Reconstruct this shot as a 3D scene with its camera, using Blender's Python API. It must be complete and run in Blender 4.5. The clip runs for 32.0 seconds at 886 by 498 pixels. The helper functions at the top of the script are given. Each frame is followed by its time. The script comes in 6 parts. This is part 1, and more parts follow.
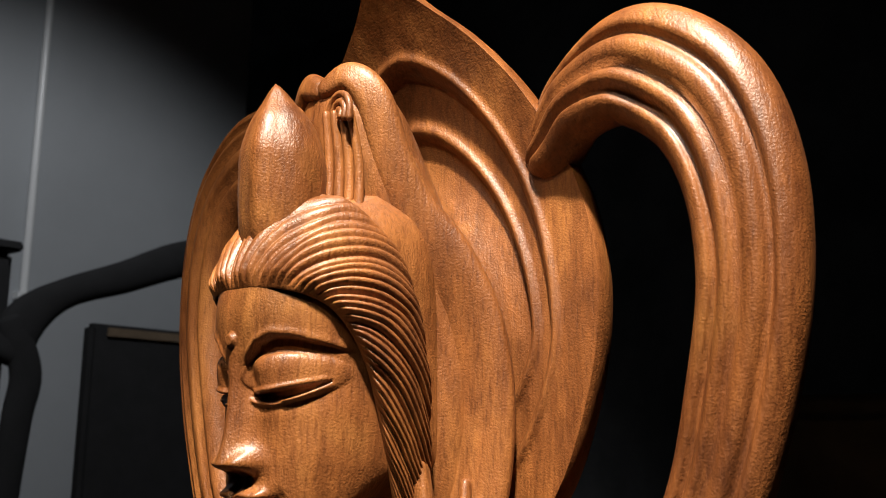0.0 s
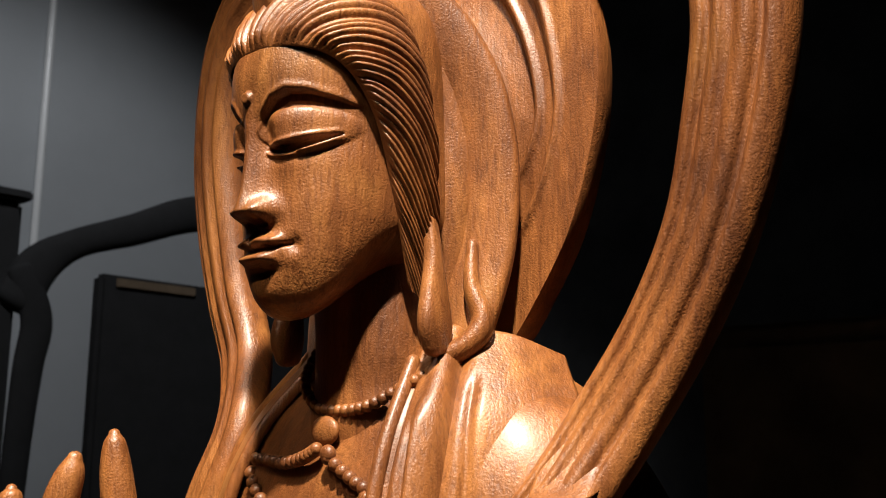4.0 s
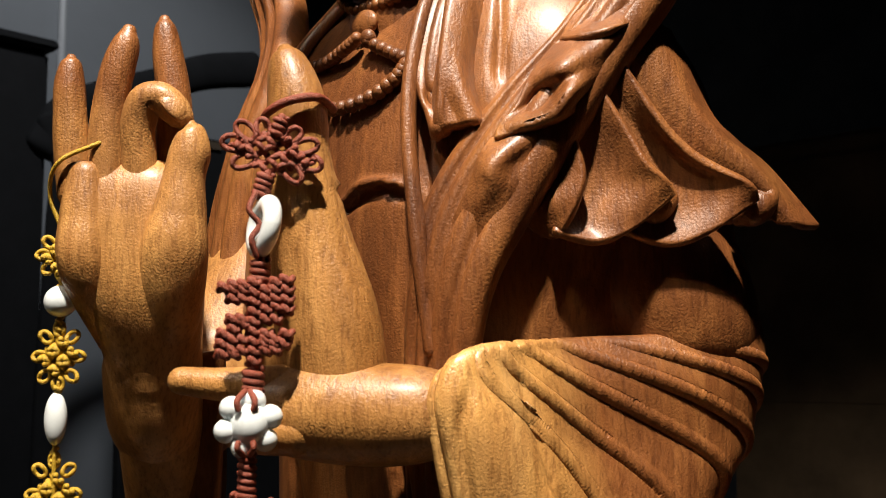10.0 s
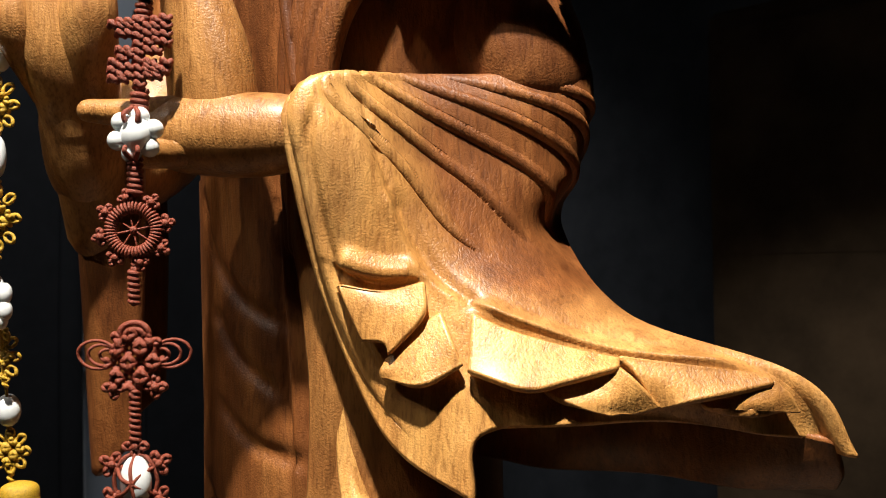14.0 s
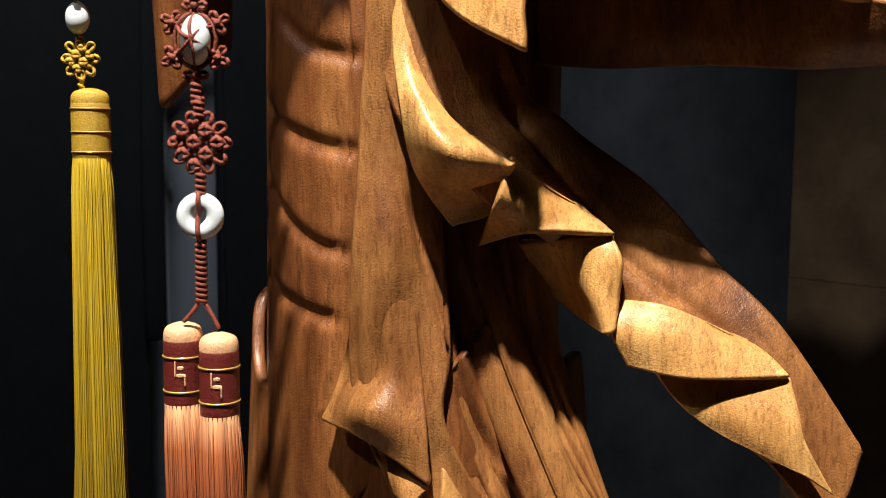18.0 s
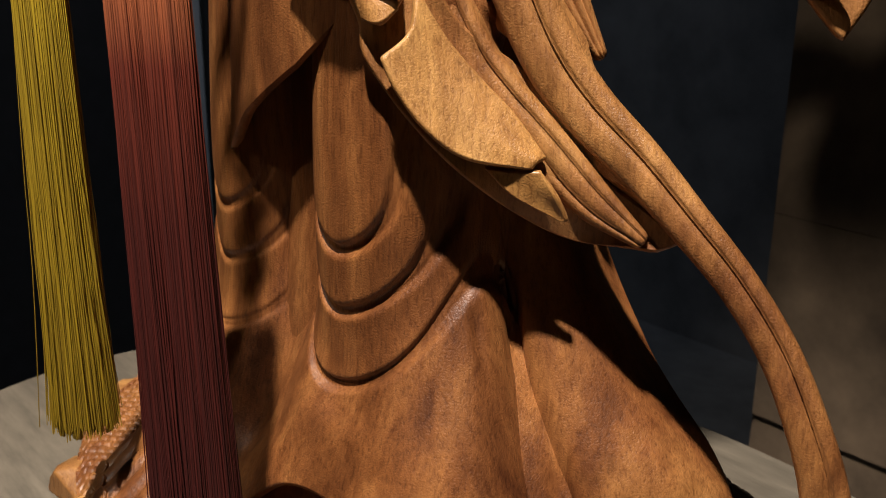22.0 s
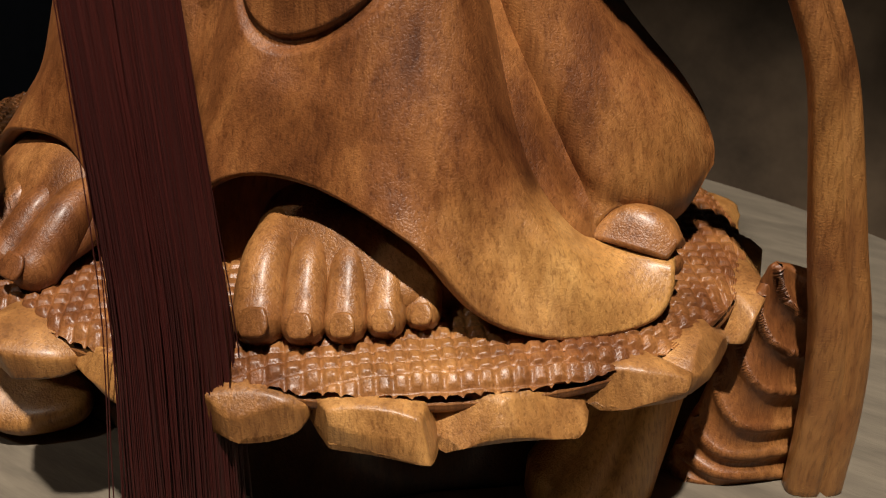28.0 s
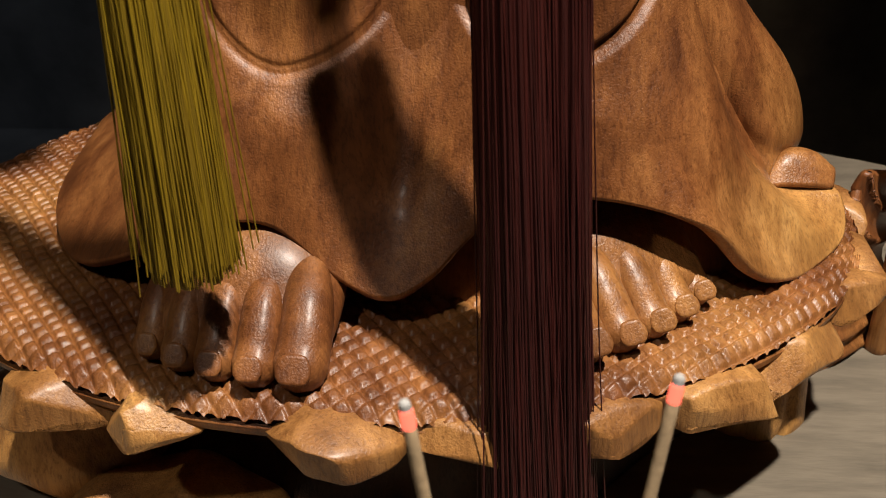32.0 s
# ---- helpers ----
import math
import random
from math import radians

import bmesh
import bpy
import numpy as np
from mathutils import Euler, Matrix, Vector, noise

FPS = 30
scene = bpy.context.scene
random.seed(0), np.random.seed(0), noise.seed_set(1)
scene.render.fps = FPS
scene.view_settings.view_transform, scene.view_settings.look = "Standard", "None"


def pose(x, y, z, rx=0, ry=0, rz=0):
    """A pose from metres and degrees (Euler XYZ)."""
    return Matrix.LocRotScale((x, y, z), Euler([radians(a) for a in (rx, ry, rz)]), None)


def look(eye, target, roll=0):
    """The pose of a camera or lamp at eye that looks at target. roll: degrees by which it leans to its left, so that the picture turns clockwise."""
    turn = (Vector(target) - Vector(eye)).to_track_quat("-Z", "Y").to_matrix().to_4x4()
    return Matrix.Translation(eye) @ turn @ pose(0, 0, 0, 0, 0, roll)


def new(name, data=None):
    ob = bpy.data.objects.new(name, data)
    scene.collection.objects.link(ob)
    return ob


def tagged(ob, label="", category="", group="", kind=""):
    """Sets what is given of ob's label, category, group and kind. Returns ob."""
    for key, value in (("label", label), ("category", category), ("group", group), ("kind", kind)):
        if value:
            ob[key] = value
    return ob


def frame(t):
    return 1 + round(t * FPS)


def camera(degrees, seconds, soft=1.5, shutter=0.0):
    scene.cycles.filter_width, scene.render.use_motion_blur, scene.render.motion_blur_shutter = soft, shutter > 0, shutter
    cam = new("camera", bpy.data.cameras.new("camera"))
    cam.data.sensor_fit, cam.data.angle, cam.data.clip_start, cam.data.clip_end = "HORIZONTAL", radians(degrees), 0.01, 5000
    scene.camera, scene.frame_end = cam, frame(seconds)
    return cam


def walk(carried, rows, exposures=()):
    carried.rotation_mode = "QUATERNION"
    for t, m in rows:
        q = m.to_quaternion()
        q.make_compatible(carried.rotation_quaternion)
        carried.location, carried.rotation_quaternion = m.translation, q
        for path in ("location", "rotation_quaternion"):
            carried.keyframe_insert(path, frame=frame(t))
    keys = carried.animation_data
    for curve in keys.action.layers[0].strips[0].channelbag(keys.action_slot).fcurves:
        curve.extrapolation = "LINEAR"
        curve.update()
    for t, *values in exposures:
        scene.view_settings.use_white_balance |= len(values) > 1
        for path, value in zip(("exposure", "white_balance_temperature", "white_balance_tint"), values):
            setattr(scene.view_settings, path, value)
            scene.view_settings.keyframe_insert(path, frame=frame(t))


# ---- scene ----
cam = camera(48.0, 32.0, 1.0)
cam.data.dof.use_dof, cam.data.dof.focus_distance, cam.data.dof.aperture_fstop = True, 0.54, 18.0
PATH = [
    (0, (0.3793, -0.4113, 1.0677), (-0.2745, 0.3230, 1.2508), 0.85),
    (0.5, (0.3756, -0.4118, 1.0516), (-0.2783, 0.3217, 1.2373), 0.81),
    (1, (0.3720, -0.4135, 1.0373), (-0.2823, 0.3193, 1.2240), 0.79),
    (1.5, (0.3695, -0.4153, 1.0255), (-0.2850, 0.3172, 1.2125), 0.78),
    (2, (0.3719, -0.4143, 1.0118), (-0.2836, 0.3175, 1.1988), 0.73),
    (2.5, (0.3756, -0.4092, 0.9957), (-0.2813, 0.3211, 1.1830), 0.69),
    (4.5, (0.3816, -0.4129, 0.9339), (-0.2752, 0.3187, 1.1164), 0.05),
    (5, (0.3892, -0.4162, 0.9204), (-0.2684, 0.3157, 1.0991), -0.19),
    (5.5, (0.3971, -0.4117, 0.8985), (-0.2609, 0.3195, 1.0780), -0.18),
    (6, (0.3982, -0.4077, 0.8794), (-0.2605, 0.3234, 1.0571), -0.34),
    (6.5, (0.4006, -0.4044, 0.8649), (-0.2585, 0.3271, 1.0395), -0.34),
    (7, (0.3995, -0.4066, 0.8499), (-0.2593, 0.3257, 1.0219), -0.39),
    (7.5, (0.3971, -0.4051, 0.8338), (-0.2634, 0.3270, 1.0002), -0.46),
    (8, (0.3937, -0.4062, 0.8219), (-0.2695, 0.3251, 0.9812), -0.46),
    (8.5, (0.3879, -0.4034, 0.8103), (-0.2784, 0.3276, 0.9577), -0.49),
    (9, (0.3822, -0.4050, 0.8004), (-0.2903, 0.3230, 0.9331), -0.46),
    (9.5, (0.3755, -0.4100, 0.7882), (-0.2998, 0.3175, 0.9092), -0.51),
    (10, (0.3709, -0.4141, 0.7764), (-0.3085, 0.3114, 0.8859), -0.52),
    (10.5, (0.3674, -0.4153, 0.7615), (-0.3141, 0.3101, 0.8583), -0.56),
    (11, (0.3716, -0.4184, 0.7539), (-0.3129, 0.3059, 0.8362), -0.59),
    (11.5, (0.3809, -0.4199, 0.7440), (-0.3061, 0.3038, 0.8111), -0.68),
    (12, (0.3949, -0.4171, 0.7301), (-0.2931, 0.3064, 0.7860), -0.68),
    (12.5, (0.4157, -0.4160, 0.7219), (-0.2760, 0.3049, 0.7651), -0.71),
    (13, (0.4448, -0.4129, 0.7111), (-0.2521, 0.3036, 0.7428), -0.73),
    (13.5, (0.4718, -0.4117, 0.7009), (-0.2314, 0.2989, 0.7241), -0.77),
    (14, (0.4912, -0.4059, 0.6823), (-0.2241, 0.2926, 0.7028), -0.90),
    (14.5, (0.4974, -0.4062, 0.6679), (-0.2264, 0.2838, 0.6597), -0.85),
    (16.5, (0.5050, -0.4122, 0.5866), (-0.2497, 0.2427, 0.5465), 0.19),
    (17, (0.5046, -0.4148, 0.5660), (-0.2522, 0.2368, 0.5130), 0.24),
    (17.5, (0.5053, -0.4096, 0.5492), (-0.2545, 0.2359, 0.4715), 0.26),
    (18, (0.5038, -0.4008, 0.5298), (-0.2608, 0.2352, 0.4255), 0.36),
    (18.5, (0.4976, -0.4007, 0.5113), (-0.2645, 0.2326, 0.3769), 0.35),
    (19, (0.4888, -0.3971, 0.4908), (-0.2747, 0.2300, 0.3363), 0.49),
    (19.5, (0.4800, -0.3939, 0.4734), (-0.2794, 0.2309, 0.2917), 0.47),
    (20, (0.4757, -0.3891, 0.4512), (-0.2788, 0.2351, 0.2485), 0.69),
    (20.5, (0.4717, -0.3815, 0.4373), (-0.2716, 0.2419, 0.1949), 0.46),
    (21, (0.4787, -0.3763, 0.4173), (-0.2642, 0.2402, 0.1567), 0.38),
    (21.5, (0.4818, -0.3722, 0.4049), (-0.2529, 0.2391, 0.1108), 0.18),
    (22, (0.4899, -0.3715, 0.3824), (-0.2403, 0.2390, 0.0755), 0.41),
    (22.5, (0.4919, -0.3690, 0.3690), (-0.2327, 0.2351, 0.0373), 0.21),
    (23, (0.4963, -0.3673, 0.3470), (-0.2297, 0.2304, 0.0071), 0.34),
    (23.5, (0.5036, -0.3622, 0.3324), (-0.2209, 0.2226, -0.0324), 0.20),
    (24, (0.5102, -0.3569, 0.3190), (-0.2106, 0.2224, -0.0616), 0.12),
    (24.5, (0.5127, -0.3532, 0.3023), (-0.2067, 0.2177, -0.0933), 0.15),
    (25, (0.5058, -0.3469, 0.2902), (-0.2144, 0.2190, -0.1112), 0.03),
    (25.5, (0.4916, -0.3468, 0.2778), (-0.2110, 0.2226, -0.1489), 0.24),
    (26, (0.4773, -0.3676, 0.2695), (-0.1930, 0.2246, -0.1777), 0.35),
    (26.5, (0.4675, -0.3893, 0.2833), (-0.1673, 0.2345, -0.1727), 0.19),
    (28.5, (0.3223, -0.4509, 0.2696), (-0.0906, 0.3284, -0.2018), 0.53),
    (29, (0.2827, -0.4635, 0.2689), (-0.0760, 0.3430, -0.2011), 0.22),
    (29.5, (0.2511, -0.4731, 0.2702), (-0.0578, 0.3472, -0.2111), -0.19),
    (30, (0.2005, -0.4812, 0.2767), (-0.0511, 0.3529, -0.2142), -0.26),
    (30.5, (0.1517, -0.4977, 0.2789), (-0.0523, 0.3440, -0.2209), -0.55),
    (31, (0.1028, -0.5113, 0.2899), (-0.0486, 0.3370, -0.2176), -0.67),
    (31.5, (0.0647, -0.5270, 0.3072), (-0.0425, 0.3297, -0.1974), -0.85),
    (32, (0.0359, -0.5436, 0.2999), (-0.0291, 0.3182, -0.2032), -1.13),
]
walk(cam, [(t, look(eye, target, roll)) for t, eye, target, roll in PATH],
     [(0, -0.1, 6500, 10), (5, -0.1, 6500, 10), (8, -0.18, 6450, 10), (10, -0.28, 6350, 10), (12, -0.2, 6250, 10), (14, 0.02, 6150, 10), (17, 0.35, 5900, 10), (19, 0.28, 5850, 10),
      (21, 0.2, 5850, 10), (23, 0.2, 5850, 10), (24.5, 0.15, 5900, 10), (26, -0.2, 6000, 10), (29, -0.22, 6000, 10), (32, -0.05, 6050, 10)])

# ---------------------------------------------------------------- light
world = bpy.data.worlds.new("dim_room")
scene.world = world
world.use_nodes = True
world.node_tree.nodes["Background"].inputs[0].default_value = (0.75, 0.85, 1.0, 1)
world.node_tree.nodes["Background"].inputs[1].default_value = 0.036


def spot(name, eye, target, watts, size, cone, colour):
    data = bpy.data.lights.new(name, "SPOT")
    data.energy, data.shadow_soft_size, data.spot_size, data.spot_blend, data.color = watts, size, radians(cone), 0.6, colour
    ob = new(name, data)
    ob.matrix_world = look(eye, target)
    return ob


spot("ceiling_spot_front", (0.60, -0.78, 2.62), (0.10, -0.04, 0.32), 600, 0.045, 37, (1.0, 0.86, 0.70))
# added weak fill for the feet and skirt, not a known lamp
spot("fill_spot_side", (-0.60, -1.35, 1.95), (0.0, -0.05, 0.08), 34, 0.05, 27, (1.0, 0.86, 0.70))
# added fill, its narrow cone brightens only the head and chest
spot("fill_spot_face", (0.20, -1.35, 2.45), (0.0, 0.0, 1.08), 62, 0.03, 25, (1.0, 0.85, 0.66))
# unseen lamp, added to brighten the grey wall in the gap
spot("wall_fill_spot", (-0.50, 0.08, 2.60), (-2.2, 0.80, 0.50), 54, 0.08, 80, (0.95, 0.97, 1.0))

# ---------------------------------------------------------------- materials


def nodes_of(name, rough=0.5, metal=0.0):
    m = bpy.data.materials.new(name)
    m.use_nodes = True
    t = m.node_tree
    b = t.nodes["Principled BSDF"]
    b.inputs["Roughness"].default_value, b.inputs["Metallic"].default_value = rough, metal
    return m, t, b


def node(t, kind, links=(), **values):
    n = t.nodes.new(kind)
    for k, v in values.items():
        if k.startswith("i_"):
            n.inputs[k[2:].replace("_", " ")].default_value = v
    for a, b in links:
        t.links.new(a, n.inputs[b])
    return n


def ramp(t, fac, stops):
    n = t.nodes.new("ShaderNodeValToRGB")
    e = n.color_ramp.elements
    while len(e) < len(stops):
        e.new(0.5)
    for el, (p, c) in zip(e, stops):
        el.position, el.color = p, (*c, 1)
    t.links.new(fac, n.inputs[0])
    return n


def mixed(t, kind, fac, a, b):
    n = t.nodes.new("ShaderNodeMix")
    n.data_type, n.blend_type = "RGBA", kind
    if isinstance(fac, float):
        n.inputs[0].default_value = fac
    else:
        t.links.new(fac, n.inputs[0])
    for v, k in ((a, 6), (b, 7)):
        if isinstance(v, tuple):
            n.inputs[k].default_value = (*v, 1)
        else:
            t.links.new(v, n.inputs[k])
    return n.outputs[2]


def carved_wood():
    m, t, b = nodes_of("carved_teak", 0.36)
    co = node(t, "ShaderNodeTexCoord").outputs["Object"]
    long = node(t, "ShaderNodeMapping", [(co, 0)])
    long.inputs["Scale"].default_value = (1.0, 1.0, 0.11)
    pore = node(t, "ShaderNodeMapping", [(co, 0)])
    pore.inputs["Scale"].default_value = (1.0, 1.0, 0.16)
    warp = node(t, "ShaderNodeTexNoise", [(co, "Vector")], i_Scale=6.0, i_Detail=3.0)
    bend = node(t, "ShaderNodeVectorMath", [(warp.outputs["Color"], 0)])
    bend.operation = "SCALE"
    bend.inputs["Scale"].default_value = 0.05
    bent = node(t, "ShaderNodeVectorMath", [(long.outputs[0], 0), (bend.outputs[0], 1)])
    broad = node(t, "ShaderNodeTexNoise", [(bent.outputs[0], "Vector")], i_Scale=30.0, i_Detail=6.0, i_Roughness=0.62)
    fine = node(t, "ShaderNodeTexNoise", [(pore.outputs[0], "Vector")], i_Scale=620.0, i_Detail=2.0, i_Roughness=0.6)
    rings = node(t, "ShaderNodeTexWave", [(bent.outputs[0], "Vector")], i_Scale=22.0, i_Distortion=5.0, i_Detail=3.0)
    blotch = node(t, "ShaderNodeTexNoise", [(co, "Vector")], i_Scale=9.0, i_Detail=4.0, i_Roughness=0.6)
    pale = node(t, "ShaderNodeAttribute")
    pale.attribute_name = "pale"
    dark_c = ramp(t, broad.outputs[0], [(0.28, (0.082, 0.025, 0.007)), (0.5, (0.200, 0.072, 0.020)), (0.74, (0.37, 0.155, 0.045))]).outputs[0]
    pale_c = ramp(t, broad.outputs[0], [(0.28, (0.37, 0.170, 0.042)), (0.5, (0.58, 0.310, 0.090)), (0.74, (0.74, 0.45, 0.16))]).outputs[0]
    # the pale tone, light wood and painted-in light alike, has a ragged border
    rag = node(t, "ShaderNodeMath", [(blotch.outputs[0], 0), (pale.outputs["Fac"], 2)])
    rag.operation = "MULTIPLY_ADD"
    rag.inputs[1].default_value = 0.7
    pale_mix = ramp(t, rag.outputs[0], [(0.40, (0, 0, 0)), (1.12, (1, 1, 1))]).outputs[0]
    c = mixed(t, "MIX", pale_mix, dark_c, pale_c)
    # tone below zero mixes in near-black, which paints the shade under the lotus
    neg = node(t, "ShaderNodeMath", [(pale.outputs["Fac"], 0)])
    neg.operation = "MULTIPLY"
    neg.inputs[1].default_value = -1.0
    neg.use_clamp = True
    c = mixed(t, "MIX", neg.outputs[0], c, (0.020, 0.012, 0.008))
    f = ramp(t, fine.outputs[0], [(0.34, (0.55, 0.48, 0.42)), (0.46, (1, 1, 1)), (0.70, (1.18, 1.18, 1.12))]).outputs[0]
    streak_at = node(t, "ShaderNodeMapping", [(bent.outputs[0], 0)])
    streak_at.inputs["Scale"].default_value = (1.0, 1.0, 0.5)
    streak = node(t, "ShaderNodeTexNoise", [(streak_at.outputs[0], "Vector")], i_Scale=170.0, i_Detail=4.0, i_Roughness=0.7)
    g = ramp(t, streak.outputs[0], [(0.33, (0.66, 0.58, 0.52)), (0.5, (1, 1, 1)), (0.68, (1.22, 1.2, 1.14))]).outputs[0]
    d = ramp(t, blotch.outputs[0], [(0.28, (0.60, 0.54, 0.50)), (0.5, (1, 1, 1)), (0.75, (1.15, 1.18, 1.2))]).outputs[0]
    w = ramp(t, rings.outputs[0], [(0.0, (0.84, 0.81, 0.78)), (0.5, (1, 1, 1))]).outputs[0]
    c = mixed(t, "MULTIPLY", 0.6, c, f)
    c = mixed(t, "MULTIPLY", 0.65, c, g)
    c = mixed(t, "MULTIPLY", 0.8, c, d)
    c = mixed(t, "MULTIPLY", 0.5, c, w)
    spots = node(t, "ShaderNodeTexVoronoi", [(co, "Vector")], i_Scale=6.5)
    k = ramp(t, spots.outputs["Distance"], [(0.02, (0.25, 0.2, 0.18)), (0.06, (1, 1, 1))]).outputs[0]
    c = mixed(t, "MULTIPLY", 0.7, c, k)
    t.links.new(c, b.inputs["Base Color"])
    rr = ramp(t, blotch.outputs[0], [(0.3, (0.52, 0.52, 0.52)), (0.7, (0.36, 0.36, 0.36))]).outputs[0]
    t.links.new(rr, b.inputs["Roughness"])
    mott = node(t, "ShaderNodeTexNoise", [(co, "Vector")], i_Scale=900.0, i_Detail=2.0)
    h = node(t, "ShaderNodeMath", [(fine.outputs[0], 0), (mott.outputs[0], 1)])
    h.operation = "ADD"
    tool = node(t, "ShaderNodeTexNoise", [(co, "Vector")], i_Scale=75.0, i_Detail=2.0)
    h2 = node(t, "ShaderNodeMath", [(tool.outputs[0], 0), (h.outputs[0], 2)])
    h2.operation = "MULTIPLY_ADD"
    h2.inputs[1].default_value = 0.9
    h3 = node(t, "ShaderNodeMath", [(streak.outputs[0], 0), (h2.outputs[0], 2)])
    h3.operation = "MULTIPLY_ADD"
    h3.inputs[1].default_value = 1.2
    bump = node(t, "ShaderNodeBump", [(h3.outputs[0], "Height")], i_Strength=0.42, i_Distance=0.0009)
    t.links.new(bump.outputs[0], b.inputs["Normal"])
    b.inputs["Coat Weight"].default_value, b.inputs["Coat Roughness"].default_value = 0.28, 0.30
    b.inputs["Specular IOR Level"].default_value = 0.36
    return m


def plain(name, colour, rough=0.6, amount=0.25, scale=30.0, bump=0.0, metal=0.0, stretch=(1, 1, 1)):
    """A surface of one colour with stains and grain."""
    m, t, b = nodes_of(name, rough, metal)
    co = node(t, "ShaderNodeTexCoord").outputs["Object"]
    mp = node(t, "ShaderNodeMapping", [(co, 0)])
    mp.inputs["Scale"].default_value = stretch
    n = node(t, "ShaderNodeTexNoise", [(mp.outputs[0], "Vector")], i_Scale=scale, i_Detail=6.0, i_Roughness=0.65)
    lo, hi = tuple(c * (1 - amount) for c in colour), tuple(min(1, c * (1 + amount)) for c in colour)
    t.links.new(ramp(t, n.outputs[0], [(0.3, lo), (0.7, hi)]).outputs[0], b.inputs["Base Color"])
    if bump:
        bm_ = node(t, "ShaderNodeBump", [(n.outputs[0], "Height")], i_Strength=bump, i_Distance=0.002)
        t.links.new(bm_.outputs[0], b.inputs["Normal"])
    return m


WOOD = carved_wood()
WALL_GREY = plain("painted_wall", (0.42, 0.44, 0.46), 0.8, 0.06, 3.0)
DARK = plain("dark_surface", (0.085, 0.085, 0.087), 0.8, 0.4, 4.0)
DARK_BROWN = plain("dark_brown_panel", (0.15, 0.105, 0.065), 0.75, 0.5, 5.0)
TABLE = plain("weathered_table_wood", (0.15, 0.125, 0.09), 0.7, 0.3, 14.0, 0.5, stretch=(1, 6, 1))
BLACK_CLOTH = plain("black_cloth", (0.012, 0.012, 0.013), 0.9, 0.3, 20.0)

# ---------------------------------------------------------------- shaping helpers (centimetres in, metres out)
CM = 0.01


def spl(rows, n):
    """A smooth curve through the rows, at n even steps."""
    p = np.asarray(rows, float)
    if len(p) < 3:
        return np.array([p[0] + (p[-1] - p[0]) * k for k in np.linspace(0, 1, n)])
    q = np.vstack([2 * p[0] - p[1], p, 2 * p[-1] - p[-2]])
    u = np.linspace(0, len(p) - 1 - 1e-9, n)
    i = u.astype(int)
    f = (u - i)[:, None]
    a, b, c, d = q[i], q[i + 1], q[i + 2], q[i + 3]
    return 0.5 * (2 * b + (c - a) * f + (2 * a - 5 * b + 4 * c - d) * f**2 + (3 * b - a - 3 * c + d) * f**3)


def unit(v):
    return v / np.maximum(np.linalg.norm(v, axis=-1, keepdims=True), 1e-9)


def bump1(x, w):
    return np.exp(-((x / w) ** 2))


def sstep(a, b, x):
    f = np.clip((x - a) / (b - a), 0, 1)
    return f * f * (3 - 2 * f)


def grid_faces(n, m, close_m=True):
    i, j = np.meshgrid(np.arange(n - 1), np.arange(m if close_m else m - 1), indexing="ij")
    k = (j + 1) % m
    return np.stack([i * m + j, i * m + k, (i + 1) * m + k, (i + 1) * m + j], -1).reshape(-1, 4)


